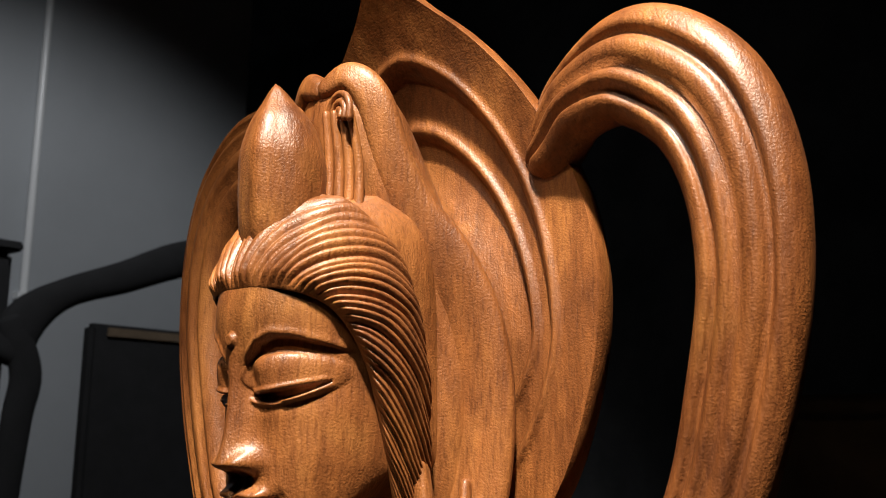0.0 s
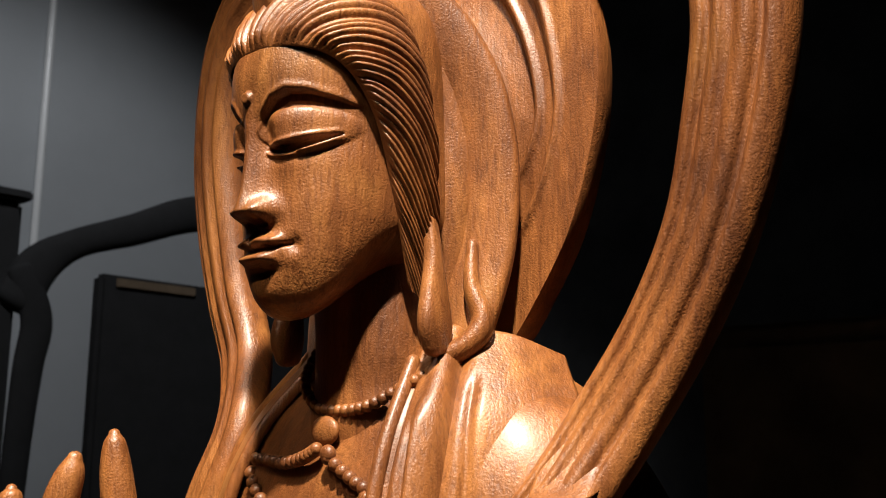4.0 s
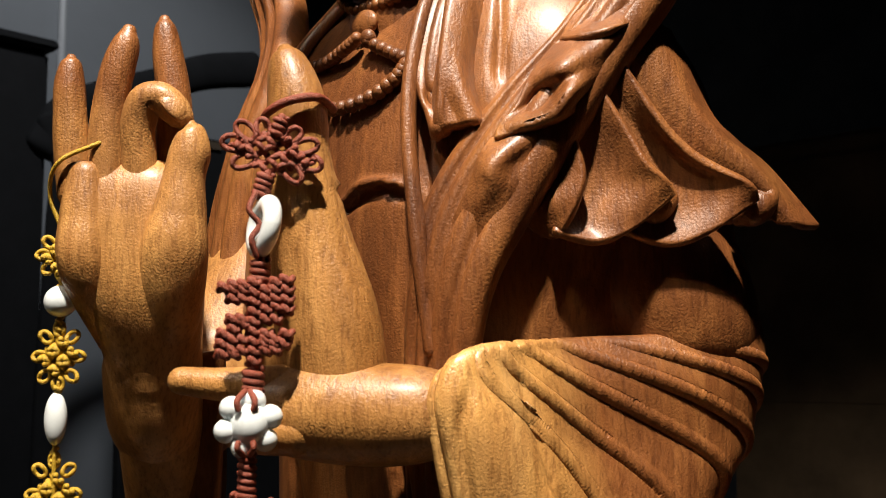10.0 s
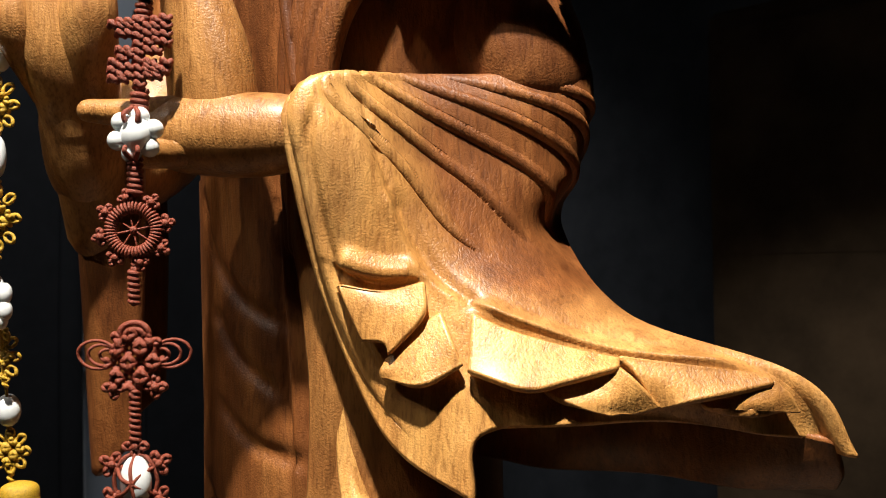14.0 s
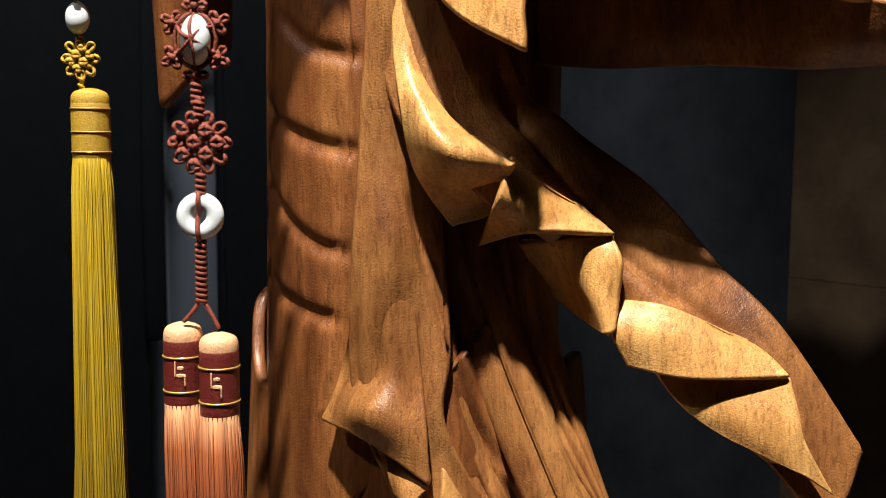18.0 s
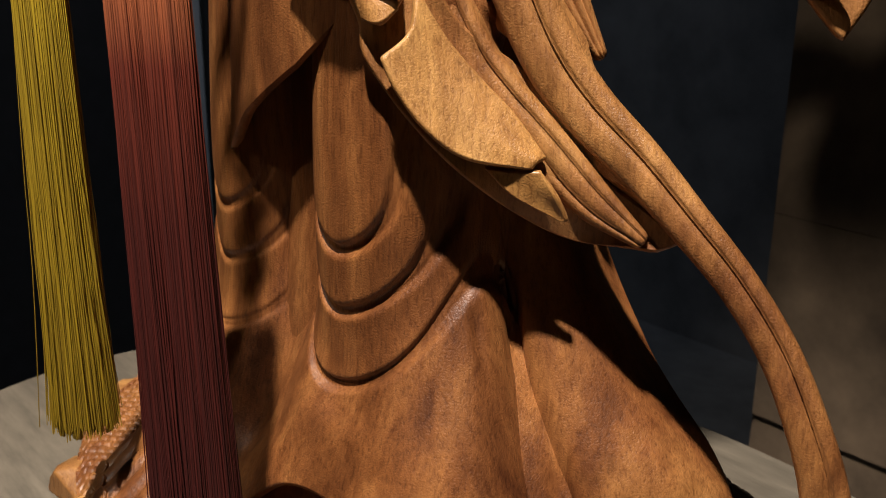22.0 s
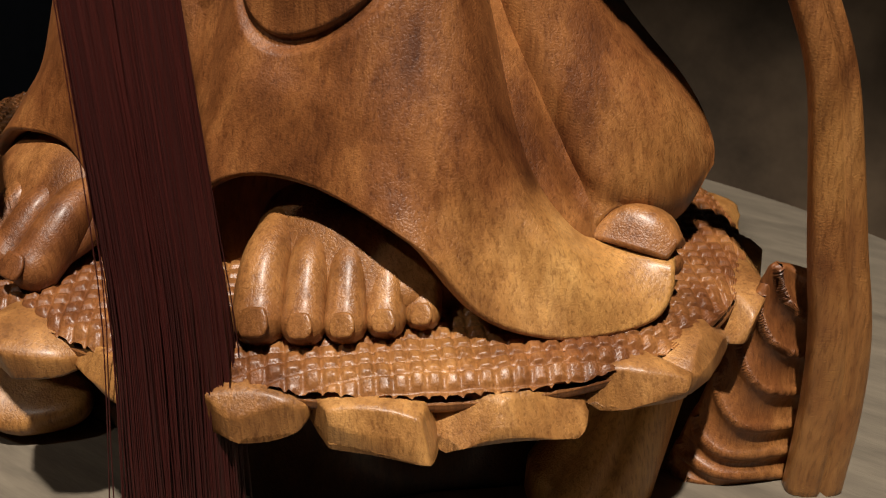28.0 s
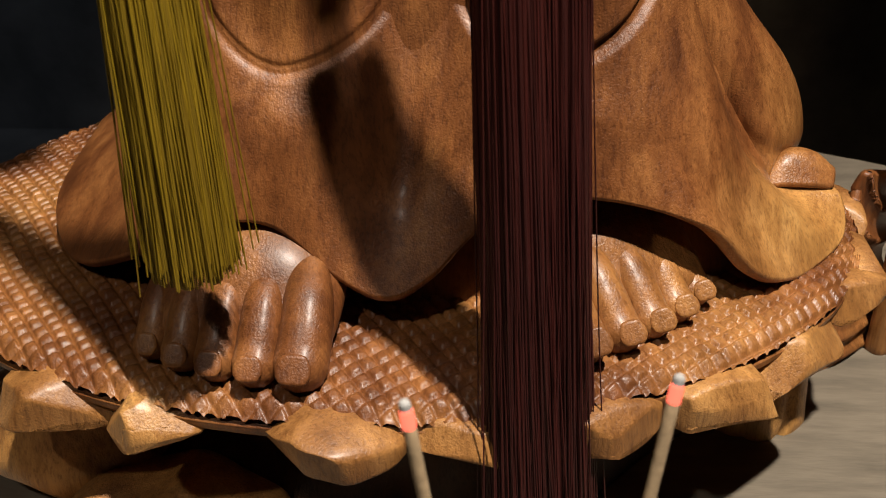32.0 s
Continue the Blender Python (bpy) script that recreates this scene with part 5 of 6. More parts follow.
fold(0.58, [(23.3, 1.8, 61.6), (24.9, 2.7, 62), (26, 4, 62.6)], [(23.9, 1.9, 61.3), (25.6, 3, 61.6), (26.5, 4.3, 62)], [(25.4, 2.8, 61.2), (26.2, 4, 61.2), (26.7, 4.8, 61.2)])
# lobes of the cape, each lapped over the next, with a rolled pocket under its lip
fold(0.05, [(10.2, -6.3, 86.8), (10.9, -6.1, 87.7), (11.4, -5.9, 88.5)], [(10.0, -6.3, 85.0), (11.1, -6.1, 85.6), (12.1, -5.7, 85.9)], [(9.6, -6.5, 84.2), (10.9, -6.4, 84.4), (12.0, -5.9, 84.6)], [(9.7, -6.2, 83.5), (10.7, -6.2, 83.6), (11.5, -6.0, 83.6)], [(10.1, -5.9, 83.2), (10.6, -5.9, 83.0), (10.9, -5.9, 83.0)])
fold(0.05, [(10.8, -5.7, 88.2), (11.2, -5.4, 89.0), (11.7, -5.2, 89.8), (12.1, -4.9, 90.4)], [(11.0, -5.1, 85.8), (11.6, -4.6, 86.5), (12.5, -4.2, 87.1), (13.5, -4.1, 87.5)], [(10.8, -5.4, 84.3), (11.6, -4.6, 84.9), (12.7, -4.0, 85.6), (14.2, -3.8, 86.1)], [(10.8, -6.0, 83.5), (11.8, -4.8, 83.5), (13.4, -4.0, 84.3), (14.7, -3.2, 85.4)], [(10.9, -6.2, 83.1), (12.2, -4.9, 82.7), (13.4, -3.9, 83.3), (14.8, -2.7, 84.8)])
fold(0.05, [(11.7, -4.7, 90.2), (12.0, -4.4, 90.7), (12.4, -4.2, 91.2), (12.7, -3.9, 91.6)], [(12.8, -3.1, 87.4), (13.1, -2.9, 88.0), (13.6, -2.9, 88.3), (14.2, -3.0, 88.5)], [(13.4, -2.4, 86.0), (13.9, -2.0, 86.4), (14.6, -1.8, 86.7), (15.4, -1.9, 86.6)], [(13.5, -2.5, 84.0), (14.5, -1.6, 84.3), (15.9, -0.9, 84.8), (17.2, -0.4, 85.3)], [(12.8, -3.7, 83.2), (14.3, -2.3, 82.6), (15.8, -1.2, 83.2), (17.3, 0.2, 84.6)])
fold(0.05, [(12.5, -3.8, 91.5), (13.0, -3.2, 92.3), (13.6, -2.2, 92.9), (13.7, -0.8, 92.9)], [(13.6, -2.1, 88.5), (14.4, -1.7, 89.0), (14.9, -1.1, 89.2), (14.9, 0.5, 89.0)], [(14.8, -0.8, 86.7), (15.5, -0.6, 87.3), (15.9, 0.0, 87.5), (15.7, 1.5, 87.6)], [(16.6, 1.2, 85.0), (17.1, 1.1, 85.4), (17.1, 1.4, 85.9), (16.7, 2.7, 86.3)], [(17.4, 1.9, 83.7), (18.0, 2.2, 83.6), (18.2, 2.8, 83.5), (18.3, 4.1, 83.6)])
S.add(*tube([(14.1, -2.0, 85.3, 0.3, 0.3), (14.0, -2.0, 84.8, 0.62, 0.62), (13.7, -2.5, 84.2, 0.7, 0.7), (13.1, -2.5, 83.8, 0.4, 0.4)], 50, 28, (0.7, -0.7, 0.2)))
S.add(*tube([(17.0, 1.4, 85.1, 0.3, 0.3), (17.1, 1.5, 84.8, 0.66, 0.66), (16.7, 1.0, 84.2, 0.75, 0.75), (16.1, 0.9, 83.9, 0.4, 0.4)], 50, 28, (0.7, -0.7, 0.2)))
# turns of the shoulder ribbon
fold(0.05, [(11.6, -2.7, 95.5), (12.4, -2.5, 95.3), (13.1, -2.2, 95.2), (13.7, -1.7, 95.2)], [(11.0, -4.6, 93.1), (12.2, -4.5, 92.9), (13.2, -4.0, 93.1), (13.5, -3.0, 93.5)], [(11.0, -5.4, 92.0), (12.2, -5.6, 91.8), (13.3, -5.0, 92.0), (13.5, -3.8, 92.6)])
fold(0.05, [(10.8, -5.7, 91.7), (12.0, -5.4, 91.7), (13.1, -4.8, 91.8), (13.4, -3.7, 92.3)], [(10.3, -6.6, 90.4), (11.9, -7.0, 90.1), (12.5, -6.1, 90.2), (12.8, -4.6, 90.7)], [(9.9, -7.4, 89.0), (10.4, -6.4, 89.2), (12.4, -7.1, 89.0), (12.4, -5.5, 89.6)], [(9.5, -8.1, 87.8), (10.9, -7.8, 87.9), (12.0, -7.3, 88.1), (12.2, -6.4, 88.7)], [(9.5, -8.4, 87.2), (10.7, -7.7, 87.6), (11.6, -6.9, 88.0), (12.0, -6.3, 88.4)])
fold(0.05, [(9.0, -7.8, 87.5), (10.3, -7.4, 87.8), (11.5, -6.7, 88.0), (11.8, -6.0, 88.5)], [(8.9, -8.7, 86.5), (9.8, -9.0, 86.0), (10.3, -7.9, 86.3), (11.0, -6.9, 86.7)], [(8.4, -8.9, 85.2), (9.5, -9.1, 84.9), (10.0, -8.4, 84.9), (10.4, -7.6, 85.1)], [(7.3, -9.0, 83.5), (8.3, -8.9, 83.3), (9.1, -8.6, 83.1), (9.5, -7.9, 83.2)], [(6.1, -8.8, 81.8), (7.0, -8.7, 81.7), (7.7, -8.4, 81.5), (8.2, -7.9, 81.5)])

STROKES = []


def carve(wide, height, step, *line):
    """One stroke of the chisel along a line in space."""
    STROKES.append((wide, height, step, line))


# shoulder ribbon
carve(0.4, -0.3, 0, (15.7, -2.5, 98), (14.5, -3.1, 96.3), (13.5, -3.7, 94.4))
# lapel
carve(0.3, -0.3, 0, (7, -4.3, 97.9), (7.7, -5.8, 95.4), (8.2, -6.5, 92.9), (8.5, -7.1, 90.1))
carve(0.3, 0.3, 0, (5.9, -6.7, 96.7), (6.3, -7.9, 94.1), (6.6, -8.7, 91.2), (6.6, -9, 88.5), (5.6, -8.2, 86))
carve(0.3, -0.3, 0, (5.2, -6.8, 96.3), (5.8, -8.1, 93.6), (6, -8.9, 90.7), (5.2, -8.4, 86.6), (6.3, -9.9, 82.8))
# edge of the waistcloth
carve(0.3, -0.25, 0.3, (4.2, -13.5, 85.2), (1.3, -9.2, 85.8), (5.8, -10.1, 85.4))
# hanging wing of the sleeve
carve(0.35, 0.25, 0.3, (15, -5.6, 66.6), (16.6, -4.5, 65.7), (18.7, -2.7, 64.8), (20.6, -0.8, 64.1), (22.9, 1.5, 63.6), (25.1, 3.9, 62.9))
carve(0.3, -0.25, 0, (10.2, -11.1, 76.8), (10, -11.5, 74.6), (10, -11, 71.6), (10.2, -10.1, 68.5), (11.1, -9.2, 64.9), (12.5, -8.6, 62.1))
carve(0.3, -0.2, 0, (10.9, -8.7, 77.3), (11.2, -8.4, 75.5), (11.8, -7.8, 72.7), (12.4, -7.2, 69.9), (14.1, -6.2, 67))
carve(0.45, -0.35, 0, (11.9, -7.5, 72.4), (12.6, -6.8, 69.9), (14, -6.1, 67.6), (15.7, -5.1, 66.2))
carve(0.45, 0.3, 0, (11.8, -8.1, 72.4), (12.2, -7.4, 70.4), (13.4, -6.6, 67.9), (15.1, -5.6, 66.5))
# long strips of the robe
carve(0.4, -0.45, 0, (11, -3.6, 57.2), (12.3, -3.1, 54.1), (14.3, -1.7, 51.2), (15.6, 0.5, 49))
carve(0.35, -0.4, 0, (8.5, -6.8, 48.9), (9.3, -5.6, 45.1), (9.9, -4.5, 41.9), (10.8, -3.1, 37.3))
carve(0.35, -0.4, 0, (8.7, -8, 53.8), (8.5, -7, 48.9), (9.3, -6.1, 43.9), (10.2, -4.3, 37.4))
carve(0.4, -0.4, 0, (9.2, -2.7, 47.4), (9.9, -2.4, 44.2), (11.1, -1.2, 40.3), (12.6, 0, 36.8))
carve(0.4, -0.5, 0, (9.8, -5.8, 41.1), (10.2, -4.4, 37.7), (11.3, -2.5, 34.2), (11, 0.9, 30.6), (15.6, 0.3, 28), (18.2, 1.9, 24.7))
carve(0.3, 0.3, 0, (10.8, -3.3, 35.4), (10.7, -0.6, 32.3), (13.8, -0.8, 30.2), (16.1, 0.7, 27.5))
carve(0.4, -0.4, 0, (10.4, -3.2, 43), (11, -1.2, 38.7), (13.3, -0.1, 34.5), (15.1, 1.1, 31.7))
# skirt
carve(0.4, -0.3, 0, (11.7, -3.9, 19), (13.5, -3.9, 15.3), (15.2, -4.1, 12), (17.2, -4.3, 8.4))
carve(0.6, -0.35, 0, (16.5, -1.6, 12.7), (16, -0.9, 8.6), (17.6, -1, 6), (20.2, -1.5, 5.9))
# deep groove between the hem and the side fold
carve(0.7, -0.9, 0, (10.3, -0.9, 22), (11.5, -0.5, 15), (13.0, -0.2, 9), (15.3, 0.1, 5.4), (17.3, -0.5, 3.9))
# falling ribbon
carve(0.3, -0.35, 0, (23.8, 4.1, 19.9), (25.7, 4.5, 17.4), (27.1, 4.9, 14.2), (28.2, 5.2, 10.3), (29, 5.4, 6.1))
# side sash
carve(0.5, -0.35, 0, (13.7, -4, 51.2), (14.6, -1.9, 49.7), (16.5, 0.5, 47.2), (19.3, 2.8, 44.6), (21.6, 4.6, 42.6))
# hanging wing of the sleeve
carve(0.5, -0.35, 0.7, (10.1, -10.2, 68.6), (11.1, -9.4, 68), (12, -8.4, 67.7), (13.1, -7, 67.7))
# hanging folds of the apron
for line in (((-4.8, -8.4, 73.4), (-3.3, -8.8, 69.7), (0, -9.1, 66.8), (4, -8.2, 65)), ((-3.3, -8.8, 66.3), (-0.6, -9.1, 63.6), (3.3, -8.5, 61.3)), ((-3.3, -8.8, 61), (0.3, -9.1, 58.8), (3.1, -8.6, 58), (4.8, -7.9, 57.8)),
             ((-6.8, -7.7, 56), (-4, -8.7, 54.6), (-0.3, -9.1, 53.4), (3, -8.6, 52.7), (4.7, -8, 52.6)), ((-7.0, -7.8, 52), (-2.5, -9, 48.8), (1.3, -9, 47.1), (4.3, -8.1, 46.8)), ((-7.5, -8.2, 48.6), (-4.9, -8.4, 44.5), (0.2, -9.1, 43.1), (3.6, -8.4, 42.8))):
    carve(0.55, -0.32, 0, *line)
S.chisel(STROKES)
S.tone = 0.0
statue = tagged(new("statue", S.mesh("statue", WOOD)), "tall carved varnished brown wooden standing bodhisattva statue on a lotus pedestal", "statue")
# ---------------------------------------------------------------- things behind the statue
def thing_box(name, lo, hi, mat, label, category, bevel=0.01):
    ob = tagged(new(name), label, category)
    part("body", box_mesh(name, lo, hi, mat, bevel), ob)
    return ob


cabinet = thing_box("cabinet", (-1.95, -0.9, FLOOR), (-1.6, 0.50, 1.42), BLACK_CLOTH, "tall black cabinet standing before the grey wall", "cabinet")
part("top", box_mesh("top", (-1.97, -0.92, 1.42), (-1.58, 0.51, 1.44), BLACK_CLOTH, 0.005), cabinet)
stand = thing_box("covered_stand", (-1.61, 0.665, FLOOR), (-1.57, 1.45, 1.29), BLACK_CLOTH, "black covered stand with straps over its top", "stand")
part("trim", box_mesh("trim", (-1.569, 0.70, 1.262), (-1.564, 0.90, 1.282), DARK_BROWN, 0.002), stand, "dull gold trim")
chest = thing_box("wooden_chest", (-0.46, 1.2, FLOOR), (1.3, 1.6, 1.14), DARK_BROWN, "large dark brown wooden chest in shadow", "chest")
for z in (-0.5, -0.1, 0.3, 0.7):
    part("board", box_mesh("board", (-0.45, 1.19, z), (1.29, 1.198, z + 0.3995), DARK_BROWN, 0.0008), chest)


def rod(name, rows, mat, parent=None, label="", n=24, m=14, hint=(0, -1, 0)):
    c = Carving()
    c.add(*tube(rows, n, m, hint))
    return part(name, c.mesh(name, mat), parent, label)


strap = tagged(new("black_strap"), "broad black cloth strap slung over the stand", "strap")
rod("band", [(-160, 50, 121, 2, 5), (-160, 54, 129, 2, 4.5), (-160, 62, 135, 2, 3.2), (-160, 75, 140, 2, 3.6), (-160, 88, 145.5, 2, 4.2), (-160, 102, 149, 2, 4.5)], BLACK_CLOTH, strap, "", 40, 16, (0, 0, 1))
rod("tail", [(-159, 50, 128, 1.2, 3), (-159, 54, 118, 1.2, 3.4), (-159, 53, 108, 1.2, 3.2), (-159, 52, 90, 1.2, 2.8), (-159, 51, 55, 1.2, 2.6), (-159, 51, 10, 1.2, 2.6)], BLACK_CLOTH, strap, "", 30, 14, (0, 1, 0))
PIPE = plain("white_pipe", (0.85, 0.86, 0.86), 0.25, 0.05, 8.0)
pipe = tagged(new("wall_pipe"), "slim pale metal pipe fixed upright on the wall", "pipe")
rod("tube", [(-218, 80, FLOOR * 100, 1.1, 1.1), (-218, 80, 100, 1.1, 1.1), (-218, 80, 268, 1.1, 1.1)], PIPE, pipe)
for z in (40, 140, 230):
    part("bracket", box_mesh("bracket", (-2.2, 0.78, z / 100), (-2.165, 0.82, z / 100 + 0.02), PIPE, 0.002), pipe)

# ---------------------------------------------------------------- the two hanging charms
RED_CORD = plain("red_brown_cord", (0.20, 0.040, 0.018), 0.55, 0.3, 900.0, 0.5)
GOLD_CORD = plain("gold_cord", (0.46, 0.29, 0.018), 0.5, 0.35, 900.0, 0.5)
JADE = plain("white_jade", (0.70, 0.76, 0.78), 0.14, 0.08, 90.0)
JADE.node_tree.nodes["Principled BSDF"].inputs["Subsurface Weight"].default_value = 0.25
JADE.node_tree.nodes["Principled BSDF"].inputs["Subsurface Radius"].default_value = (0.004, 0.004, 0.004)
BAND = plain("dark_red_satin", (0.13, 0.018, 0.014), 0.4, 0.3, 700.0, 0.4)
PEACH = plain("peach_silk", (0.72, 0.42, 0.22), 0.5, 0.2, 700.0, 0.4)
GOLD = plain("gold_thread", (0.75, 0.52, 0.10), 0.3, 0.2, 600.0, metal=0.7)


def graded_silk(name, stops, rough=0.6):
    """Silk whose colour changes along the height."""
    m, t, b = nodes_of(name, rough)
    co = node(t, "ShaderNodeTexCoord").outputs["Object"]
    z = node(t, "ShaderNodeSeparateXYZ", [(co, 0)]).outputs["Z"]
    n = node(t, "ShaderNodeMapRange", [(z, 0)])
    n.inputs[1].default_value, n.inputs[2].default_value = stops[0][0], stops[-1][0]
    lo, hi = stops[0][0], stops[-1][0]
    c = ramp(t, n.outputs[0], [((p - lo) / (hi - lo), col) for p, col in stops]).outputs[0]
    isl = node(t, "ShaderNodeNewGeometry").outputs["Random Per Island"]
    v = ramp(t, isl, [(0.0, (0.72, 0.68, 0.68)), (1.0, (1.25, 1.22, 1.2))]).outputs[0]
    t.links.new(mixed(t, "MULTIPLY", 1.0, c, v), b.inputs["Base Color"])
    return m


RED_SILK = graded_silk("shaded_red_silk", [(-0.08, (0.045, 0.005, 0.003)), (0.10, (0.052, 0.005, 0.003)), (0.24, (0.066, 0.007, 0.003)), (0.32, (0.125, 0.018, 0.006)), (0.372, (0.42, 0.13, 0.04)), (0.39, (0.72, 0.38, 0.18)), (0.40, (0.78, 0.46, 0.24))])
GOLD_SILK = graded_silk("olive_gold_silk", [(0.0, (0.24, 0.155, 0.003)), (0.3, (0.30, 0.205, 0.004)), (0.6, (0.62, 0.46, 0.012))])

AX = np.array([0.66, 0.75, 0.0])
OUT = np.array([0.75, -0.66, 0.0])


class Knot:
    """Corded work in the plane of a charm: across, forward and up in centimetres from a centre."""

    def __init__(self, at, lean=0.0, size=1.0):
        self.size = size
        self.c, self.o = Carving(), np.array(at, float)
        self.a, self.u = AX * math.cos(lean) + np.array([0, 0, 1.0]) * math.sin(lean), np.array([0, 0, 1.0]) * math.cos(lean) - AX * math.sin(lean)

    def at(self, s, f, h):
        return self.o + (self.a * s + OUT * f + self.u * h) * self.size

    def cord(self, places, r=0.16, n=0, m=7):
        rows = [(*self.at(*q), r * self.size, r * self.size) for q in places]
        self.c.add(*tube(rows, n or 6 * len(rows), m, OUT + np.array([0.01, 0.02, 0.03])))

    def loop(self, s, h, a, b, turn=0.0, r=0.15, part_of=2 * math.pi, start=0.0, n=26):
        q = np.linspace(start, start + part_of, 12)
        ca, sa = math.cos(turn), math.sin(turn)
        self.cord([(s + ca * a * math.cos(k) - sa * b * math.sin(k), 0.06 * math.sin(3 * k), h + sa * a * math.cos(k) + ca * b * math.sin(k)) for k in q], r, n)

    def weave(self, half, count, r=0.15, wide=1.0):
        """A diagonal weave in a square standing on its corner."""
        for k in range(count):
            d = -half + 2 * half * (k + 0.5) / count
            for s in (1, -1):
                pts = []
                for q in np.linspace(-half, half, 2 * count + 1):
                    x, z = (q * s + d * s) * 0.707, (q - d) * 0.707
                    pts.append((x * wide, 0.16 * s * math.cos(math.pi * (q + half) / (2 * half) * count), z))
                self.cord(pts, r, 30)

    def coil(self, h0, h1, r=0.28, cord=0.13):
        """Wrapped cord between two heights."""
        turns = max(2, int(abs(h1 - h0) / 0.27))
        q = np.linspace(0, 1, turns * 8)
        self.cord([(r * math.cos(2 * math.pi * turns * k), r * math.sin(2 * math.pi * turns * k), h0 + (h1 - h0) * k) for k in q], cord, turns * 12, 6)
        self.cord([(0, 0, h0), (0, 0, (h0 + h1) / 2), (0, 0, h1)], r * 0.8, 8)

    def rosette(self, s, h, r=0.5, petals=4, cord=0.12, turn=0.0):
        for k in range(petals):
            a = turn + 2 * math.pi * k / petals
            self.loop(s + r * math.cos(a), h + r * math.sin(a), r * 0.62, r * 0.42, a, cord, n=18)
        self.c.add(*ball(self.at(s, 0.1, h), (cord * 1.7,) * 3, 8, 10))

    def done(self, name, mat, parent, label=""):
        return part(name, self.c.mesh(name, mat), parent, label)


def ring(at, big, small, squash=1.0, across=AX, up=np.array([0, 0, 1.0]), n=48, m=20):
    q = np.linspace(0, 2 * np.pi, n, endpoint=False)[:, None]
    th = np.linspace(0, 2 * np.pi, m, endpoint=False)[None]
    f = np.cross(across, up)
    rad = big + small * np.cos(th)
    v = np.asarray(at, float) + (rad * np.cos(q))[..., None] * across + (rad * np.sin(q) * squash)[..., None] * up + (small * 0.85 * np.sin(th) * np.ones_like(q))[..., None] * f
    v = np.concatenate([v, v[:1]])
    return v.reshape(-1, 3), grid_faces(n + 1, m)


def red_charm():
    ob = tagged(new("red_charm"), "red-brown knotted cord charm with white jade pieces and tassels", "hanging charm")
    RX, RY = 3.5, -17.3
    # loop round the thumb and the top knot
    k = Knot((3.4, -16.0, 86.4), -0.25, 0.84)
    k.c.add(*tube([(1.2, -14.6, 88.2, 0.2, 0.2), (2.4, -15.6, 88.3, 0.2, 0.2), (3.6, -15.4, 88.7, 0.2, 0.2), (4.2, -14.2, 89.0, 0.2, 0.2), (3.4, -12.6, 88.9, 0.2, 0.2)], 40, 8))
    k.coil(0.9, 1.9, 0.3, 0.15)
    k.weave(1.0, 4, 0.17, 1.25)
    for s in (1, -1):
        k.loop(s * 1.55, 0.75, 0.62, 0.36, s * 0.5, 0.15)
        k.loop(s * 1.95, 0.0, 0.62, 0.40, s * -0.1, 0.15)
        k.loop(s * 1.25, -0.75, 0.6, 0.36, s * -0.6, 0.15)
        k.loop(s * 0.75, 1.1, 0.5, 0.34, s * 1.0, 0.15)
        k.rosette(s * 1.75, -0.1, 0.3, 3, 0.12, s * 0.6)
    k.coil(-2.3, -1.1, 0.36, 0.16)
    k.done("top_knot", RED_CORD, ob)
    c = Carving()
    c.add(*ring((3.4, -16.4, 83.2), 0.92, 0.46, 1.0, unit(np.array([0.96, -0.28, 0.0])), unit(np.array([0.05, 0.15, 0.98]))))
    part("jade_ring", c.mesh("jade_ring", JADE), ob, "polished white jade ring")
    k = Knot((3.45, -16.6, 83.2))
    k.cord([(-0.2, 0.4, 1.3), (-0.42, 0.6, 0.6), (0.0, 0.5, 0.0), (-0.3, 0.6, -0.6), (-0.1, 0.4, -1.3)], 0.13, 24)
    k.coil(-2.6, -1.4, 0.33, 0.15)
    k.done("wrap", RED_CORD, ob)
    # block of square knots with four bent arms
    k = Knot((3.5, -16.9, 79.2))
    cells = [(0, z) for z in (-1.6, -1.2, -0.8, -0.4, 0, 0.4, 0.8, 1.2, 1.6)] + [(0.4, -0.9), (0.8, -0.9), (1.2, -0.9), (-0.4, 1.5), (-0.8, 1.5), (-1.2, 1.4), (-0.4, -0.1), (-0.8, -0.3), (-1.2, -0.5), (-1.25, -0.9), (-1.25, -1.3), (-0.8, -1.3),
             (0.5, 0.5), (0.9, 0.6), (1.3, 0.5), (1.3, 0.9), (1.3, 1.3), (1.3, 1.7), (0.9, 1.6), (1.3, -0.5), (0.5, -0.5)]
    cells += [(s, z) for z in (-1.15, -0.72, 0.1, 0.95, 1.3) for s in (-0.85, -0.45, 0.45, 0.85)]
    for s, z in cells:
        k.cord([(s - 0.24, 0.05, z - 0.1), (s - 0.08, 0.26, z + 0.12), (s + 0.1, 0.26, z - 0.1), (s + 0.26, 0.05, z + 0.1)], 0.15, 14)
        k.cord([(s - 0.2, 0.1, z + 0.16), (s, 0.22, z), (s + 0.2, 0.1, z - 0.16)], 0.14, 10)
        k.c.add(*ball(k.at(s, 0.0, z), (0.24, 0.24, 0.2), 6, 8))
    k.coil(-3.4, -1.9, 0.34, 0.16)
    k.done("square_knot_block", RED_CORD, ob)
    # flower of white stone
    k = Knot((3.6, -17.2, 75.1))
    for i in range(6):
        a = 2 * math.pi * i / 6 + 0.3
        k.c.add(*ball(k.at(0.92 * math.cos(a), 0, 0.92 * math.sin(a)), (0.52, 0.5, 0.5), 14, 18))
    k.c.add(*ball(k.at(0, 0, 0), (0.95, 0.75, 0.95), 14, 20))
    k.done("jade_flower", JADE, ob, "white jade flower bead")
    k = Knot((3.55, -17.2, 75.1))
